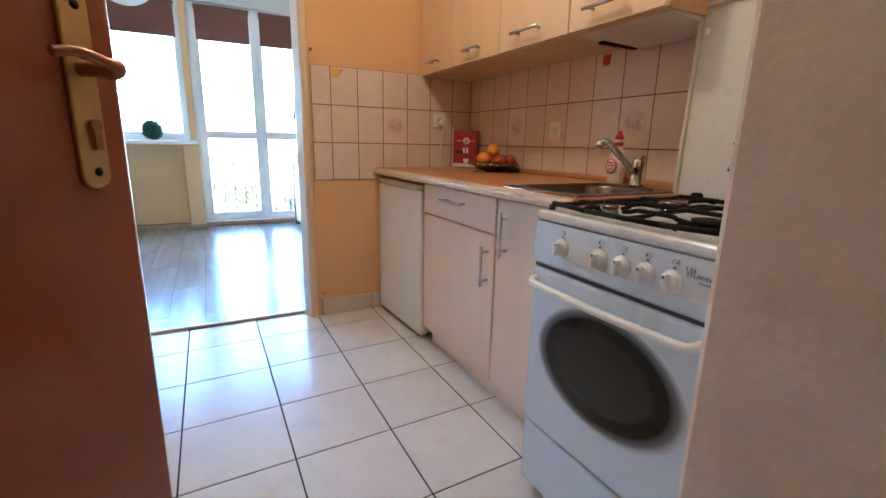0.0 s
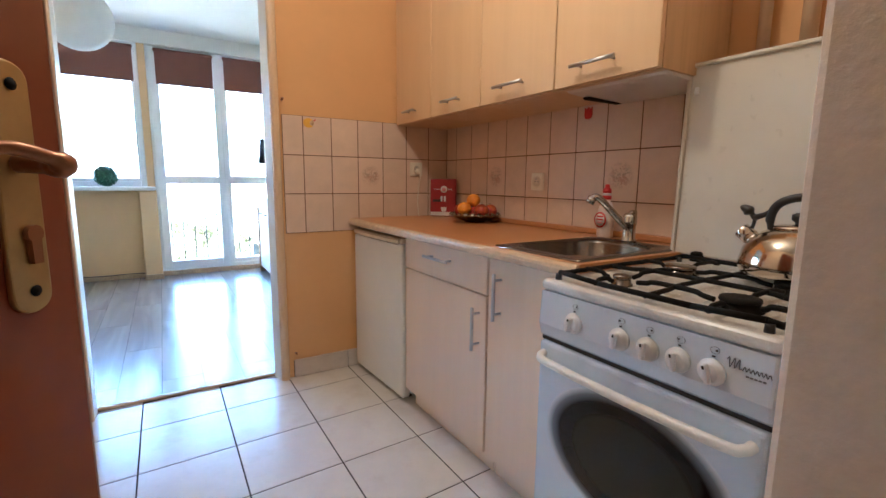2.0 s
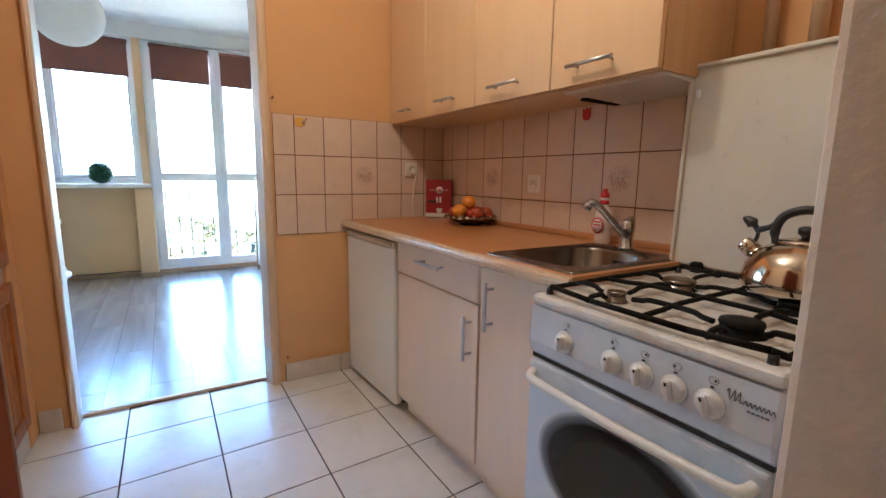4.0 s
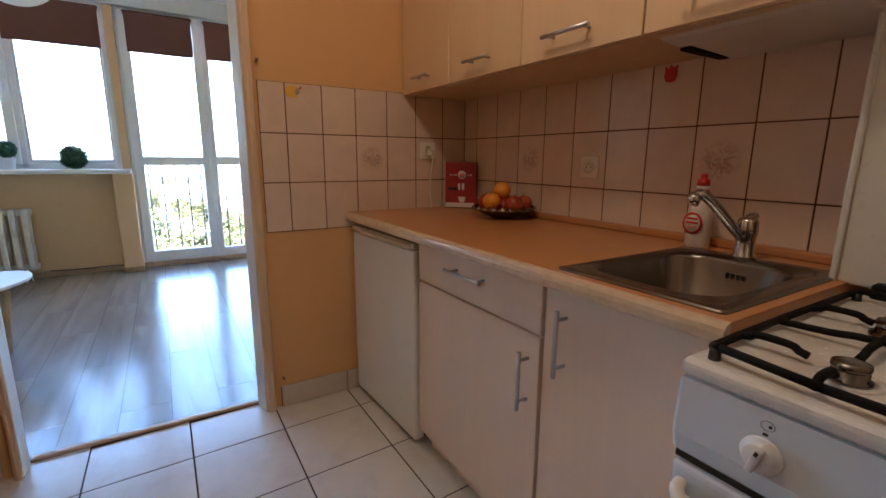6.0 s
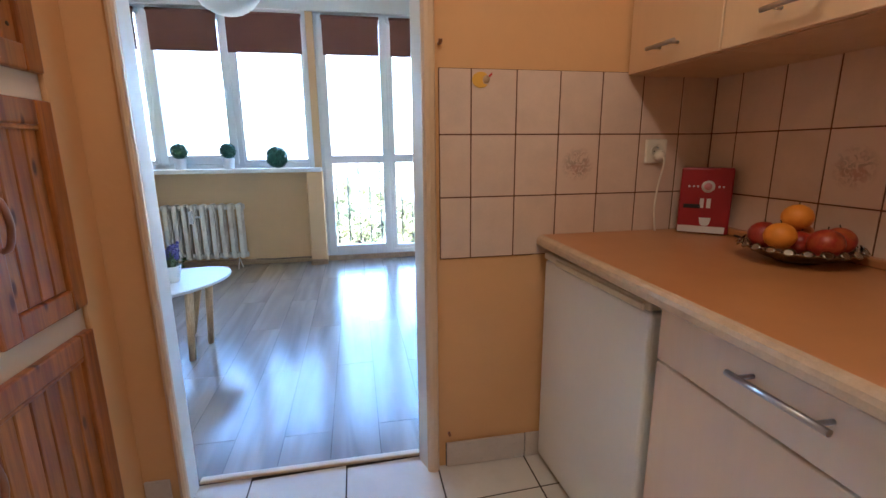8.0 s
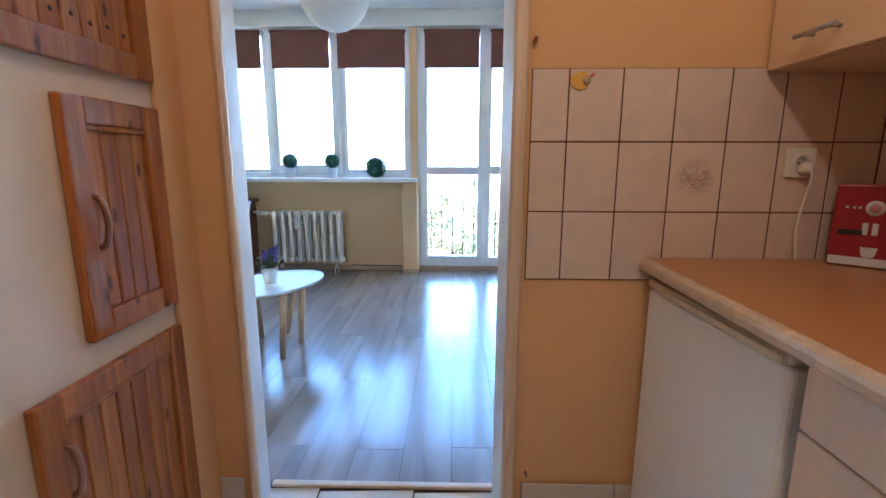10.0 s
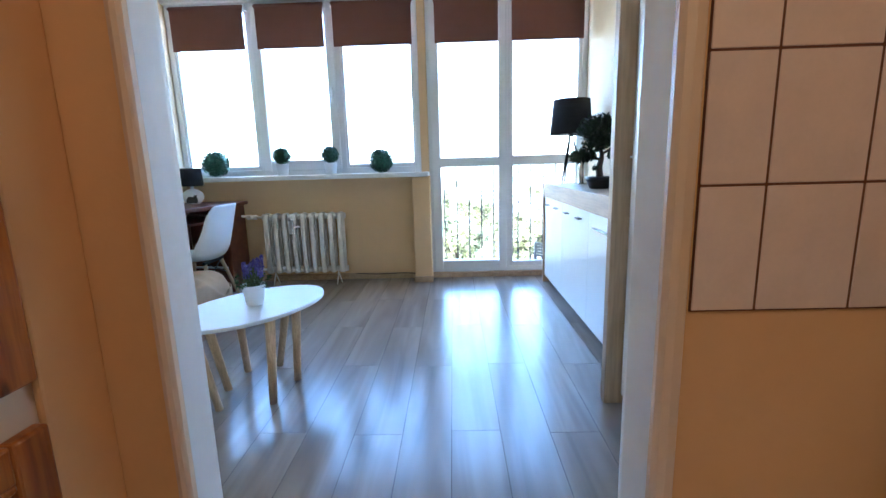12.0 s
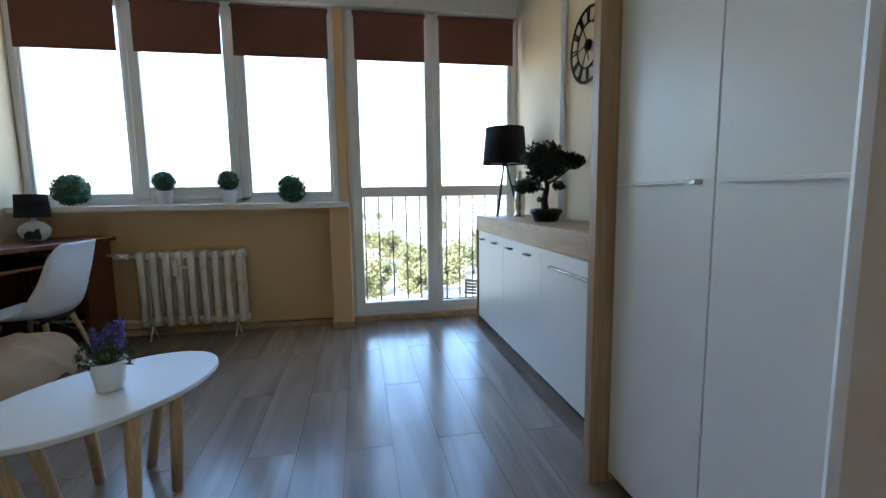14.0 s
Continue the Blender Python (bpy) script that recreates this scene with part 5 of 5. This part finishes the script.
def shell_chair():
    t = thing("chair", (-2.25, 2.50, 0), "white moulded shell chair with wooden legs at the desk", "chair", rz=179)
    prof = [(0.240, 0.418), (0.215, 0.436), (0.12, 0.418), (0.0, 0.408), (-0.10, 0.414), (-0.165, 0.446), (-0.200, 0.52), (-0.212, 0.62), (-0.220, 0.73), (-0.232, 0.805)]
    wid = [0.165, 0.205, 0.225, 0.222, 0.22, 0.224, 0.222, 0.212, 0.196, 0.15]
    lift = [0.0, 0.003, 0.018, 0.045, 0.085, 0.12, 0.10, 0.06, 0.03, 0.0]
    line = curve_pts([(x, 0, z) for x, z in prof], 3)
    bm, rows = bmesh.new(), []
    for i, p in enumerate(line):
        f = i / (len(line) - 1) * (len(prof) - 1)
        k, r = min(int(f), len(prof) - 2), f - min(int(f), len(prof) - 2)
        w_, lf = wid[k] * (1 - r) + wid[k + 1] * r, lift[k] * (1 - r) + lift[k + 1] * r
        row = []
        for j in range(13):
            s = j / 6 - 1
            k1 = min(1.0, max(0.0, (f - 3.0) / 3.0))
            k1 = k1 * k1 * (3 - 2 * k1)
            fwd = (0.15 + 0.75 * k1) * lf * s * s
            up = lf * abs(s) ** 2.6 * (1.0 - 0.75 * k1)
            row.append(bm.verts.new((p.x + fwd, s * w_, p.z + up)))
        rows.append(row)
    for a, b in zip(rows, rows[1:]):
        for k in range(12):
            bm.faces.new((a[k], b[k], b[k + 1], a[k + 1])).smooth = True
    bmesh.ops.recalc_face_normals(bm, faces=bm.faces)
    bmesh.ops.solidify(bm, geom=bm.faces[:], thickness=0.007)
    for f in bm.faces:
        f.smooth = True
    part("shell", bm, M_SHELL, t, "white moulded plastic shell")
    for sx in (-1, 1):
        for sy in (-1, 1):
            lg = part("leg", tube([(0.01 + sx * 0.20, sy * 0.20, 0.0), (0.01 + sx * 0.105, sy * 0.11, 0.385)], [0.010, 0.014], 12), M_PINELEG, t, "round wooden leg")
        part("brace", tube([(0.01 + sx * 0.13, -0.13, 0.28), (0.01 + sx * 0.11, 0.11, 0.395)], 0.004, 8), M_BLACK, t)
        part("brace", tube([(0.01 + sx * 0.13, 0.13, 0.28), (0.01 + sx * 0.11, -0.11, 0.395)], 0.004, 8), M_BLACK, t)
        part("rail", box(0.01 + sx * 0.105 - 0.01, 0.01 + sx * 0.105 + 0.01, -0.13, 0.13, 0.385, 0.405), M_BLACK, t)


def radiator():
    t = thing("radiator", (-1.725, 3.30, 0), "old cream ribbed cast-iron radiator under the window", "radiator")
    n, pitch = 9, 0.083
    # one rib: two hollow columns with rounded heads
    me = None
    for k in range(n):
        x = (k - (n - 1) / 2) * pitch
        if me is None:
            rb = bmesh.new()
            add_box(rb, -0.023, 0.023, -0.060, -0.020, 0.135, 0.615, 0.012, 3)
            add_box(rb, -0.023, 0.023, 0.015, 0.055, 0.135, 0.615, 0.012, 3)
            add_box(rb, -0.007, 0.007, -0.03, 0.03, 0.14, 0.61)
            add_tube(rb, [(0, -0.040, 0.115), (0, -0.052, 0.15)], [0.012, 0.022], 10)
            add_box(rb, -0.026, 0.026, -0.058, 0.055, 0.585, 0.652, 0.020, 3)
            add_box(rb, -0.026, 0.026, -0.058, 0.055, 0.105, 0.165, 0.018, 3)
            for f in rb.faces:
                f.smooth = True
            me = to_mesh("rib", rb, M_RAD)
        ob = new("rib", me)
        ob.parent = t
        ob.location = (x, 0, 0)
    for z in (0.618, 0.135):
        part("hub", tube([(-n * pitch / 2, 0, z), (n * pitch / 2, 0, z)], 0.027, 14), M_RAD, t)
    for x in (-0.29, 0.29):
        for dx in (-0.008, 0.02):
            part("foot", tube([(x, -0.035, 0.11), (x + dx, -0.075 if dx < 0 else 0.0, 0.0)], 0.006, 8), M_RAD, t)
    part("heat_meter", box(-0.118, -0.080, -0.088, -0.062, 0.47, 0.595, 0.004), M_PVC, t, "white heat meter")
    part("meter_clip", box(-0.062, -0.012, -0.072, -0.062, 0.525, 0.545, 0.003), M_PVC, t)
    for z, r in ((0.618, 0.010), (0.135, 0.010)):
        part("pipe", tube(curve_pts([(-n * pitch / 2, 0, z), (-0.50, 0.0, z + 0.01), (-0.70, 0.02, z + 0.02), (-1.09, 0.04, z + 0.03)]), r, 10), M_RAD, t, "painted supply pipe")
    v = part("valve", tube([(-0.52, 0, 0.628), (-0.43, 0, 0.620)], [0.017, 0.022], 14), M_RAD, t, "radiator valve")
    part("valve_knob", tube([(-0.475, -0.005, 0.625), (-0.475, -0.06, 0.625)], [0.018, 0.020], 14), M_RAD, v)


def topiaries():
    rng = random.Random(5)
    for x, r, pot, z in ((-2.48, 0.118, False, 0.986), (-1.885, 0.076, True, 0.986), (-1.452, 0.076, True, 0.986), (-1.005, 0.108, False, 0.986)):
        lab = "artificial box ball in a small white pot" if pot else "large artificial box ball lying on the sill"
        t = thing("topiary_ball", (x, 3.325, z), lab, "artificial plant", "box balls on the window sill")
        c = 0.115 + r * 0.72 if pot else r * 0.97
        if pot:
            part("pot", lathe([(0.042, 0), (0.044, 0.003), (0.056, 0.098), (0.058, 0.100), (0.053, 0.100), (0.050, 0.085), (0.001, 0.084)], 24), M_POT, t, "white tapered pot")
        part("core", ball(r * 0.86, (0, 0, c), 18), M_TOPIARY, t)
        bm = bmesh.new()
        add_leaves(bm, rng, (0, 0, c), (r, r, r * 0.97), 900 if not pot else 520, 0.017, 0.86)
        for v in bm.verts:
            v.co.z = max(v.co.z, 0.001)
        tagged(part("leaves", bm, M_TOPIARY, t, "dark green plastic leaves"), kind="stuff")


def sideboard_things():
    t = thing("table_lamp", (0.58, 3.03, 0.8655), "tripod lamp with a black drum shade on the sideboard", "lamp")
    part("shade", lathe([(0.163, 0.385), (0.166, 0.385), (0.142, 0.655), (0.139, 0.655), (0.139, 0.645), (0.163, 0.385)], 44, caps=False), M_BLACKCLOTH, t, "black drum shade")
    part("shade_ring", lathe([(0.10, 0.398), (0.157, 0.399), (0.157, 0.401), (0.10, 0.402), (0.10, 0.398)], 30, caps=False), M_PRINTW, t, "pale shade lining")
    part("hub", lathe([(0.018, 0.37), (0.022, 0.38), (0.020, 0.42), (0.010, 0.43)], 16), M_BLACK, t)
    for a in (100, 220, 340):
        c, s = math.cos(radians(a)), math.sin(radians(a))
        part("leg", tube([(0.105 * c, 0.105 * s, 0.0), (0.012 * c, 0.012 * s, 0.385)], 0.0075, 10), M_BLACK, t)
    f = thing("figurine", (0.628, 2.83, 0.8655), "slender polished silver abstract figurine", "figurine")
    prof = [(0.034, 0), (0.036, 0.008), (0.026, 0.02), (0.030, 0.06), (0.034, 0.12), (0.026, 0.17), (0.016, 0.21), (0.024, 0.24), (0.020, 0.275), (0.008, 0.29), (0.014, 0.305), (0.013, 0.32), (0.002, 0.328)]
    part("body", lathe(prof, 24, sx=1.25, sy=1.0), M_CHROME, f)
    b = thing("bonsai", (0.575, 2.24, 0.8655), "dark artificial bonsai pine in a low black pot", "bonsai", rz=90)
    part("pot", lathe([(0.066, 0), (0.072, 0.006), (0.087, 0.045), (0.097, 0.050), (0.098, 0.075), (0.086, 0.077), (0.078, 0.06), (0.001, 0.058)], 32), M_DARKPOT, b, "dark glazed pot with a rim band")
    part("soil", lathe([(0.001, 0.055), (0.079, 0.056), (0.05, 0.066), (0.001, 0.07)], 24), M_SOIL, b)
    trunk = bmesh.new()
    add_tube(trunk, curve_pts([(0, 0, 0.05), (0.006, 0.01, 0.13), (-0.008, 0.0, 0.21), (0.01, 0.01, 0.29), (0.0, 0.0, 0.37)]), [0.026 - 0.0009 * k for k in range(25)], 12)
    for pts in ([(-0.004, 0, 0.19), (-0.02, 0.09, 0.20), (-0.02, 0.16, 0.19)], [(0.0, 0, 0.22), (-0.03, -0.07, 0.27), (-0.03, -0.15, 0.33)], [(0.0, 0.0, 0.28), (0.03, -0.06, 0.33), (0.03, -0.10, 0.36)], [(0.005, 0, 0.3), (0.0, 0.06, 0.36), (0, 0.08, 0.40)]):
        add_tube(trunk, curve_pts(pts), [0.010 - 0.0005 * k for k in range(13)], 8)
    part("trunk", trunk, M_BARK, b, "twisted brown trunk with limbs")
    rng = random.Random(8)
    crown = bmesh.new()
    for c, rad, n in (((-0.01, 0.02, 0.40), (0.10, 0.13, 0.085), 1500), ((0, 0.08, 0.365), (0.08, 0.09, 0.06), 700), ((-0.03, -0.11, 0.365), (0.08, 0.10, 0.058), 800), ((-0.03, -0.17, 0.355), (0.06, 0.06, 0.045), 400), ((0.02, -0.04, 0.31), (0.07, 0.085, 0.05), 560), ((-0.02, 0.13, 0.215), (0.07, 0.095, 0.048), 760), ((0.0, 0.04, 0.29), (0.08, 0.09, 0.055), 560), ((-0.02, -0.07, 0.215), (0.035, 0.045, 0.03), 160), ((0.01, 0.02, 0.135), (0.03, 0.035, 0.02), 70)):
        add_leaves(crown, rng, c, rad, n, 0.019, 0.25, 1.8)
    tagged(part("crown", crown, M_BONSAI, b, "dark green needle pads"), kind="stuff")
    b.scale = (0.97, 0.97, 0.97)


def wall_clock():
    t = thing("wall_clock", (RR - 0.004, 2.19, 1.855), "black skeleton metal wall clock with roman bars", "clock")
    t.scale = (1.0, 0.92, 0.92)
    m = pose(-0.014, 0, 0, 0, -90, 0)
    for r0, r1, nm in ((0.208, 0.226, "outer_ring"), (0.128, 0.138, "inner_ring")):
        part(nm, turned(lathe([(r0, 0), (r1, 0), (r1, 0.006), (r0, 0.006), (r0, 0.0)], 60, caps=False), m), M_IRON, t)
    for k in range(12):
        a = k * 30
        for d in ((-4, 0, 4) if k % 3 else (-3, 3)):
            part("numeral_bar", turned(box(0.136, 0.210, -0.0045, 0.0045, 0.0008, 0.0052), m @ pose(0, 0, 0, 0, 0, a + d)), M_IRON, t)
    part("hub", turned(lathe([(0.001, -0.004), (0.034, -0.004), (0.034, 0.010), (0.001, 0.012)], 24), m), M_IRON, t)
    part("hand", turned(box(-0.01, 0.105, -0.004, 0.004, 0.012, 0.014), m @ pose(0, 0, 0, 0, 0, 200)), M_IRON, t)
    part("hand", turned(box(-0.01, 0.150, -0.003, 0.003, 0.0145, 0.016), m @ pose(0, 0, 0, 0, 0, 100)), M_IRON, t)
    for k in range(3):
        part("stay", turned(box(0.03, 0.13, -0.003, 0.003, 0.001, 0.005), m @ pose(0, 0, 0, 0, 0, k * 120 + 30)), M_IRON, t)
    part("spacer", turned(lathe([(0.01, -0.014), (0.01, 0.0)], 10), m), M_IRON, t)
    for k, y in enumerate((2.475, 2.515)):
        p = thing("riser_pipe", (RR - 0.022, y, 0.866), "white painted riser pipe on the room wall", "pipe", "riser pipes")
        part("pipe", tube([(0, 0, 0), (0, 0, CEIL - 0.866)], 0.012, 14), M_CEIL, p)


def paper_lamp():
    t = thing("pendant_lamp", (-0.93, 1.58, CEIL), "white round rice-paper pendant lamp", "pendant lamp")
    r = 0.205
    prof = []
    for i in range(41):
        a = math.pi * (0.06 + 0.88 * i / 40)
        k = r * (1 + 0.006 * math.cos(i * math.pi))
        prof.append((k * math.sin(a), -0.475 - k * math.cos(a)))
    part("shade", lathe(prof, 48), M_PAPER, t, "ribbed rice-paper globe")
    part("cord", tube([(0, 0, -0.29), (0, 0, -0.01)], 0.003, 6), M_PVC, t)
    part("rose", lathe([(0.035, -0.03), (0.04, -0.02), (0.04, 0.0)], 20), M_PVC, t)


sideboard()
wardrobe()
coffee_table()
sofa()
desk()
shell_chair()
radiator()
topiaries()
sideboard_things()
wall_clock()
paper_lamp()


# ---- balcony rail and the town below ----
def balcony():
    structure("balcony_ledge", box(-0.75, 2.0, 3.60, 3.82, -0.12, 0.02, 0.004), M_BALC, "narrow concrete balcony ledge")
    t = thing("balcony_railing", (0, 3.70, 0.02), "thin dark metal balcony railing of upright bars", "railing")
    part("top_rail", box(-0.72, 1.6, -0.018, 0.018, 1.0, 1.018, 0.003), M_RAIL, t)
    part("bottom_rail", box(-0.72, 1.6, -0.010, 0.010, 0.06, 0.075, 0.002), M_RAIL, t)
    me = to_mesh("bar", tube([(0, 0, 0.075), (0, 0, 1.0)], 0.0065, 8), M_RAIL)
    for k in range(19):
        ob = new("bar", me)
        ob.parent, ob.location = t, (-0.70 + k * 0.1195, 0, 0)
    for x in (-0.71, 1.58):
        part("post", box(x - 0.015, x + 0.015, -0.015, 0.015, 0.0, 1.0, 0.002), M_RAIL, t)
    g = thing("folded_chair", (0.50, 3.655, 0.02), "folded grey slatted chair leaning at the balcony door", "folding chair")
    for k in range(5):
        part("slat", turned(box(-0.11, 0.20, -0.012, 0.012, 0.10 + k * 0.028, 0.122 + k * 0.028, 0.003), pose(0, 0, 0, -6, 8, 0)), M_GREY, g)
    for x in (-0.08, 0.17):
        part("leg", box(x - 0.01, x + 0.01, -0.012, 0.012, 0.0, 0.25, 0.002), M_GREY, g)


GROUND = -30.0


def tree(seed, h, w_, mat_):
    rng = random.Random(seed)
    t = thing("tree", (0, 0, GROUND), "broad leafy tree in full sunlit leaf", "tree", "trees below the balcony")
    bm = bmesh.new()
    add_tube(bm, [(0, 0, -0.3), (0.1, 0, h * 0.3), (0, 0.1, h * 0.7)], [0.35, 0.25, 0.08], 8)
    cl = bmesh.new()
    for k in range(24):
        a, z = rng.uniform(0, 6.28), rng.uniform(0.38, 0.93)
        rr = w_ * 0.36 * math.sqrt(max(0.05, 1 - ((z - 0.58) / 0.42) ** 2)) * rng.uniform(0.5, 1.1)
        c = (rr * math.cos(a), rr * math.sin(a), h * z)
        if k < 9:
            add_tube(bm, [(0, 0, h * 0.28 + k * 0.3), (c[0] * 0.6, c[1] * 0.6, c[2] - 0.6)], [0.14, 0.04], 6)
        s = w_ * rng.uniform(0.17, 0.27)
        add_leaves(cl, rng, c, (s, s, s * 0.75), 150, 0.85, 0.35, 1.2)
    part("trunk", bm, M_BARK, t)
    tagged(part("crown", cl, mat_, t), kind="stuff")
    return t


def building(at, size, rz, floors, bays, label):
    t = thing("apartment_building", (at[0], at[1], GROUND), label, "building", "buildings below the balcony", rz=rz)
    L, D, H = size
    part("wall", box(-L / 2, L / 2, -D / 2, D / 2, -0.3, H), M_FACADE, t)
    part("roof", box(-L / 2 - 0.4, L / 2 + 0.4, -D / 2 - 0.4, D / 2 + 0.4, H, H + 0.5, 0.05), M_ROOF, t)
    part("chimney", box(-L * 0.2, -L * 0.2 + 1.6, -0.6, 0.6, H + 0.5, H + 2.0, 0.05), M_FACADE, t)
    wm = to_mesh("window", box(-0.75, 0.75, -0.06, 0.06, -0.7, 0.7, 0.02), M_FWIN)
    for f in range(floors):
        for b in range(bays):
            ob = new("window", wm)
            ob.parent = t
            ob.location = (-L / 2 + (b + 0.5) * L / bays, -D / 2 - 0.03, 1.8 + f * (H - 1.0) / floors)
        if L > 8:
            ob = new("window", wm)
            ob.parent = t
            ob.matrix_basis = pose(-L / 2 - 0.03, 0, 1.8 + f * (H - 1.0) / floors, 0, 0, 90)


def outside():
    bm = bmesh.new()
    bmesh.ops.create_grid(bm, x_segments=8, y_segments=8, size=2600)
    bmesh.ops.translate(bm, verts=bm.verts, vec=(0, 1500, GROUND))
    structure("ground", bm, M_GRASS, "dry grass and paving far below")
    structure("road", box(-400, 400, 176, 185, GROUND - 0.1, GROUND + 0.12), plain("pale road", (0.30, 0.29, 0.28), 0.9, var=0.1, scale=0.2), "pale road between the trees")
    structure("pavement", turned(box(-90, 90, -5, 5, -0.1, 0.12), pose(10, 132, GROUND, 0, 0, 14)), plain("pale paving", (0.42, 0.41, 0.39), 0.9, var=0.1, scale=0.2), "pale paved yard")
    building((34, 205), (16, 34, 14), 24, 4, 5, "pale four-storey house with dark windows")
    building((-58, 235), (46, 12, 15), -8, 5, 12, "long pale apartment block")
    building((5, 300), (60, 12, 15), 6, 5, 16, "long pale apartment block")
    building((95, 270), (40, 12, 12), -14, 4, 10, "pale mid-rise apartment block")
    building((-10, 155), (22, 9, 5), 10, 1, 5, "low pale flat-roofed pavilion building")
    building((-140, 330), (60, 12, 18), 12, 6, 16, "long pale slab apartment block")
    building((80, 420), (80, 12, 20), 3, 6, 20, "long pale apartment block")
    building((-60, 470), (70, 12, 24), -5, 8, 18, "far pale apartment block")
    kinds = [tree(1, 13, 12, M_TREE), tree(2, 11, 10, M_TREE2), tree(3, 15, 13, M_TREE)]
    spots = ((-6, 128), (6, 140), (16, 150), (25, 136), (-16, 142), (1, 118), (14, 122), (-24, 128), (32, 158), (22, 172), (-2, 168), (-14, 170), (-32, 160), (44, 168), (10, 190), (-8, 196), (-26, 190), (52, 196), (-48, 172), (24, 222), (-20, 226), (4, 236), (50, 238), (-70, 200), (-40, 250), (16, 262), (-6, 270), (70, 230), (40, 280), (-60, 290), (-90, 260), (-24, 310), (30, 330), (60, 350), (-50, 360), (0, 380), (-100, 380), (90, 330), (20, 420), (-30, 430), (60, 500), (-90, 480), (0, 520), (130, 380), (-150, 260), (-120, 200), (38, 112), (-40, 112))
    rng = random.Random(21)
    for k, (x, y) in enumerate(spots):
        m = pose(x + rng.uniform(-2, 2), y + rng.uniform(-2, 2), GROUND, 0, 0, rng.uniform(0, 360))
        if k < 3:
            kinds[k].matrix_basis = m
        else:
            copy_thing(kinds[k % 3], m)


balcony()
outside()


# ---- tiles and planks, piece by piece ----
def tiles_floor():
    P, g, SKEW = 0.334, 0.0026, 0.045
    x_at = [-0.008 + P * k for k in range(-3, 4)]
    y_at = [-0.181 - 0.343 * k for k in range(-1, 12)]
    cache = {}
    for xa, xb in zip([-1.20] + [x for x in x_at if x > XL] , [x for x in x_at if x > XL] + [XR]):
        for ya, yb in zip(y_at[1:], y_at):
            yb = min(yb, 0.074 - SKEW * (xa + xb) / 2)
            lim = XR if yb > -2.10 else 0.12
            xe = min(xb, lim)
            if yb > -1.9:
                xa = max(xa, XL - 0.006)
            if xe - xa < 0.02:
                continue
            w_, h_ = round(xe - xa - 2 * g, 4), round(yb - ya - 2 * g, 4)
            if (w_, h_) not in cache:
                cache[w_, h_] = to_mesh("tile", turned(box(-w_ / 2, w_ / 2, -h_ / 2, h_ / 2, -0.006, 0.0, 0.0012), Matrix(((1, 0, 0, 0), (SKEW, 1, 0, 0), (0, 0, 1, 0), (0, 0, 0, 1)))), M_FTILE)
            ob = new("tile", cache[w_, h_])
            ob.parent, ob.location = floor_k, ((xa + xe) / 2, (ya + yb) / 2 + SKEW * (xa + xe) / 2, 0)


def tiles_wall():
    g = 0.0020
    rows = (0.795, 1.0005, 1.2005, 1.4005)
    cache = {}
    def tile_mesh(w_, h_, mt):
        key = (round(w_, 4), round(h_, 4), mt.name)
        if key not in cache:
            cache[key] = to_mesh("tile", box(-w_ / 2, w_ / 2, -0.003, 0.003, -h_ / 2, h_ / 2, 0.0012), mt)
        return cache[key]
    bed = structure("wall_tile_bed_back", box(0.008, XR, 0.0014, 0.0062, 0.795, 1.40), M_GROUT2, "brown-grouted pinkish wall tiles")
    xs = [0.008, 0.112, 0.262, 0.411, 0.561, 0.711, 0.861, XR - 0.001]
    for i, (a, b) in enumerate(zip(xs, xs[1:])):
        for j, (c, d) in enumerate(zip(rows, rows[1:])):
            mt = M_FLOWER if (i, j) == (3, 1) else M_WTILE
            ob = new("tile", tile_mesh(b - a - 2 * g, d - c - 2 * g, mt))
            ob.parent, ob.location = bed, ((a + b) / 2, 0.003, (c + d) / 2)
    bed = structure("wall_tile_bed_side", box(XR - 0.0036, XR + 0.0062, -1.965, -0.001, 0.80, 1.40), M_GROUT2, "brown-grouted pinkish wall tiles")
    ys = [-0.004, -0.110] + [-0.265 - 0.155 * k for k in range(11)]
    for i, (b, a) in enumerate(zip(ys, ys[1:])):
        for j, (c, d) in enumerate(zip(rows, rows[1:])):
            mt = M_FLOWER if (i, j) in ((3, 1), (8, 1)) else M_WTILE
            ob = new("tile", tile_mesh(b - a - 2 * g, d - c - 2 * g, mt))
            ob.parent = bed
            ob.matrix_basis = pose(XR - 0.002, (a + b) / 2, (c + d) / 2, 0, 0, 90)


def planks():
    W_, L_, g = 0.1935, 1.2, 0.0011
    cache = {}
    k0 = -0.404
    for k in range(-13, 8):
        xa, xb = max(RL, k0 + k * W_), min(RR, k0 + (k + 1) * W_)
        if xb - xa < 0.02:
            continue
        ya = (1.525 if k % 2 else 2.115) - 2 * L_ + (0.0 if k % 4 < 2 else -0.02)
        while ya < 3.42:
            a, b = max(0.107, ya), min(3.42, ya + L_)
            if b - a > 0.02:
                key = (round(xb - xa, 4), round(b - a, 4))
                if key not in cache:
                    w_, h_ = key
                    cache[key] = to_mesh("plank", box(-w_ / 2 + g, w_ / 2 - g, -h_ / 2 + g, h_ / 2 - g, -0.006, 0.0), M_PLANK)
                ob = new("plank", cache[key])
                ob.parent, ob.location = floor_r, ((xa + xb) / 2, (a + b) / 2, 0)
            ya += L_


tiles_floor()
tiles_wall()
planks()
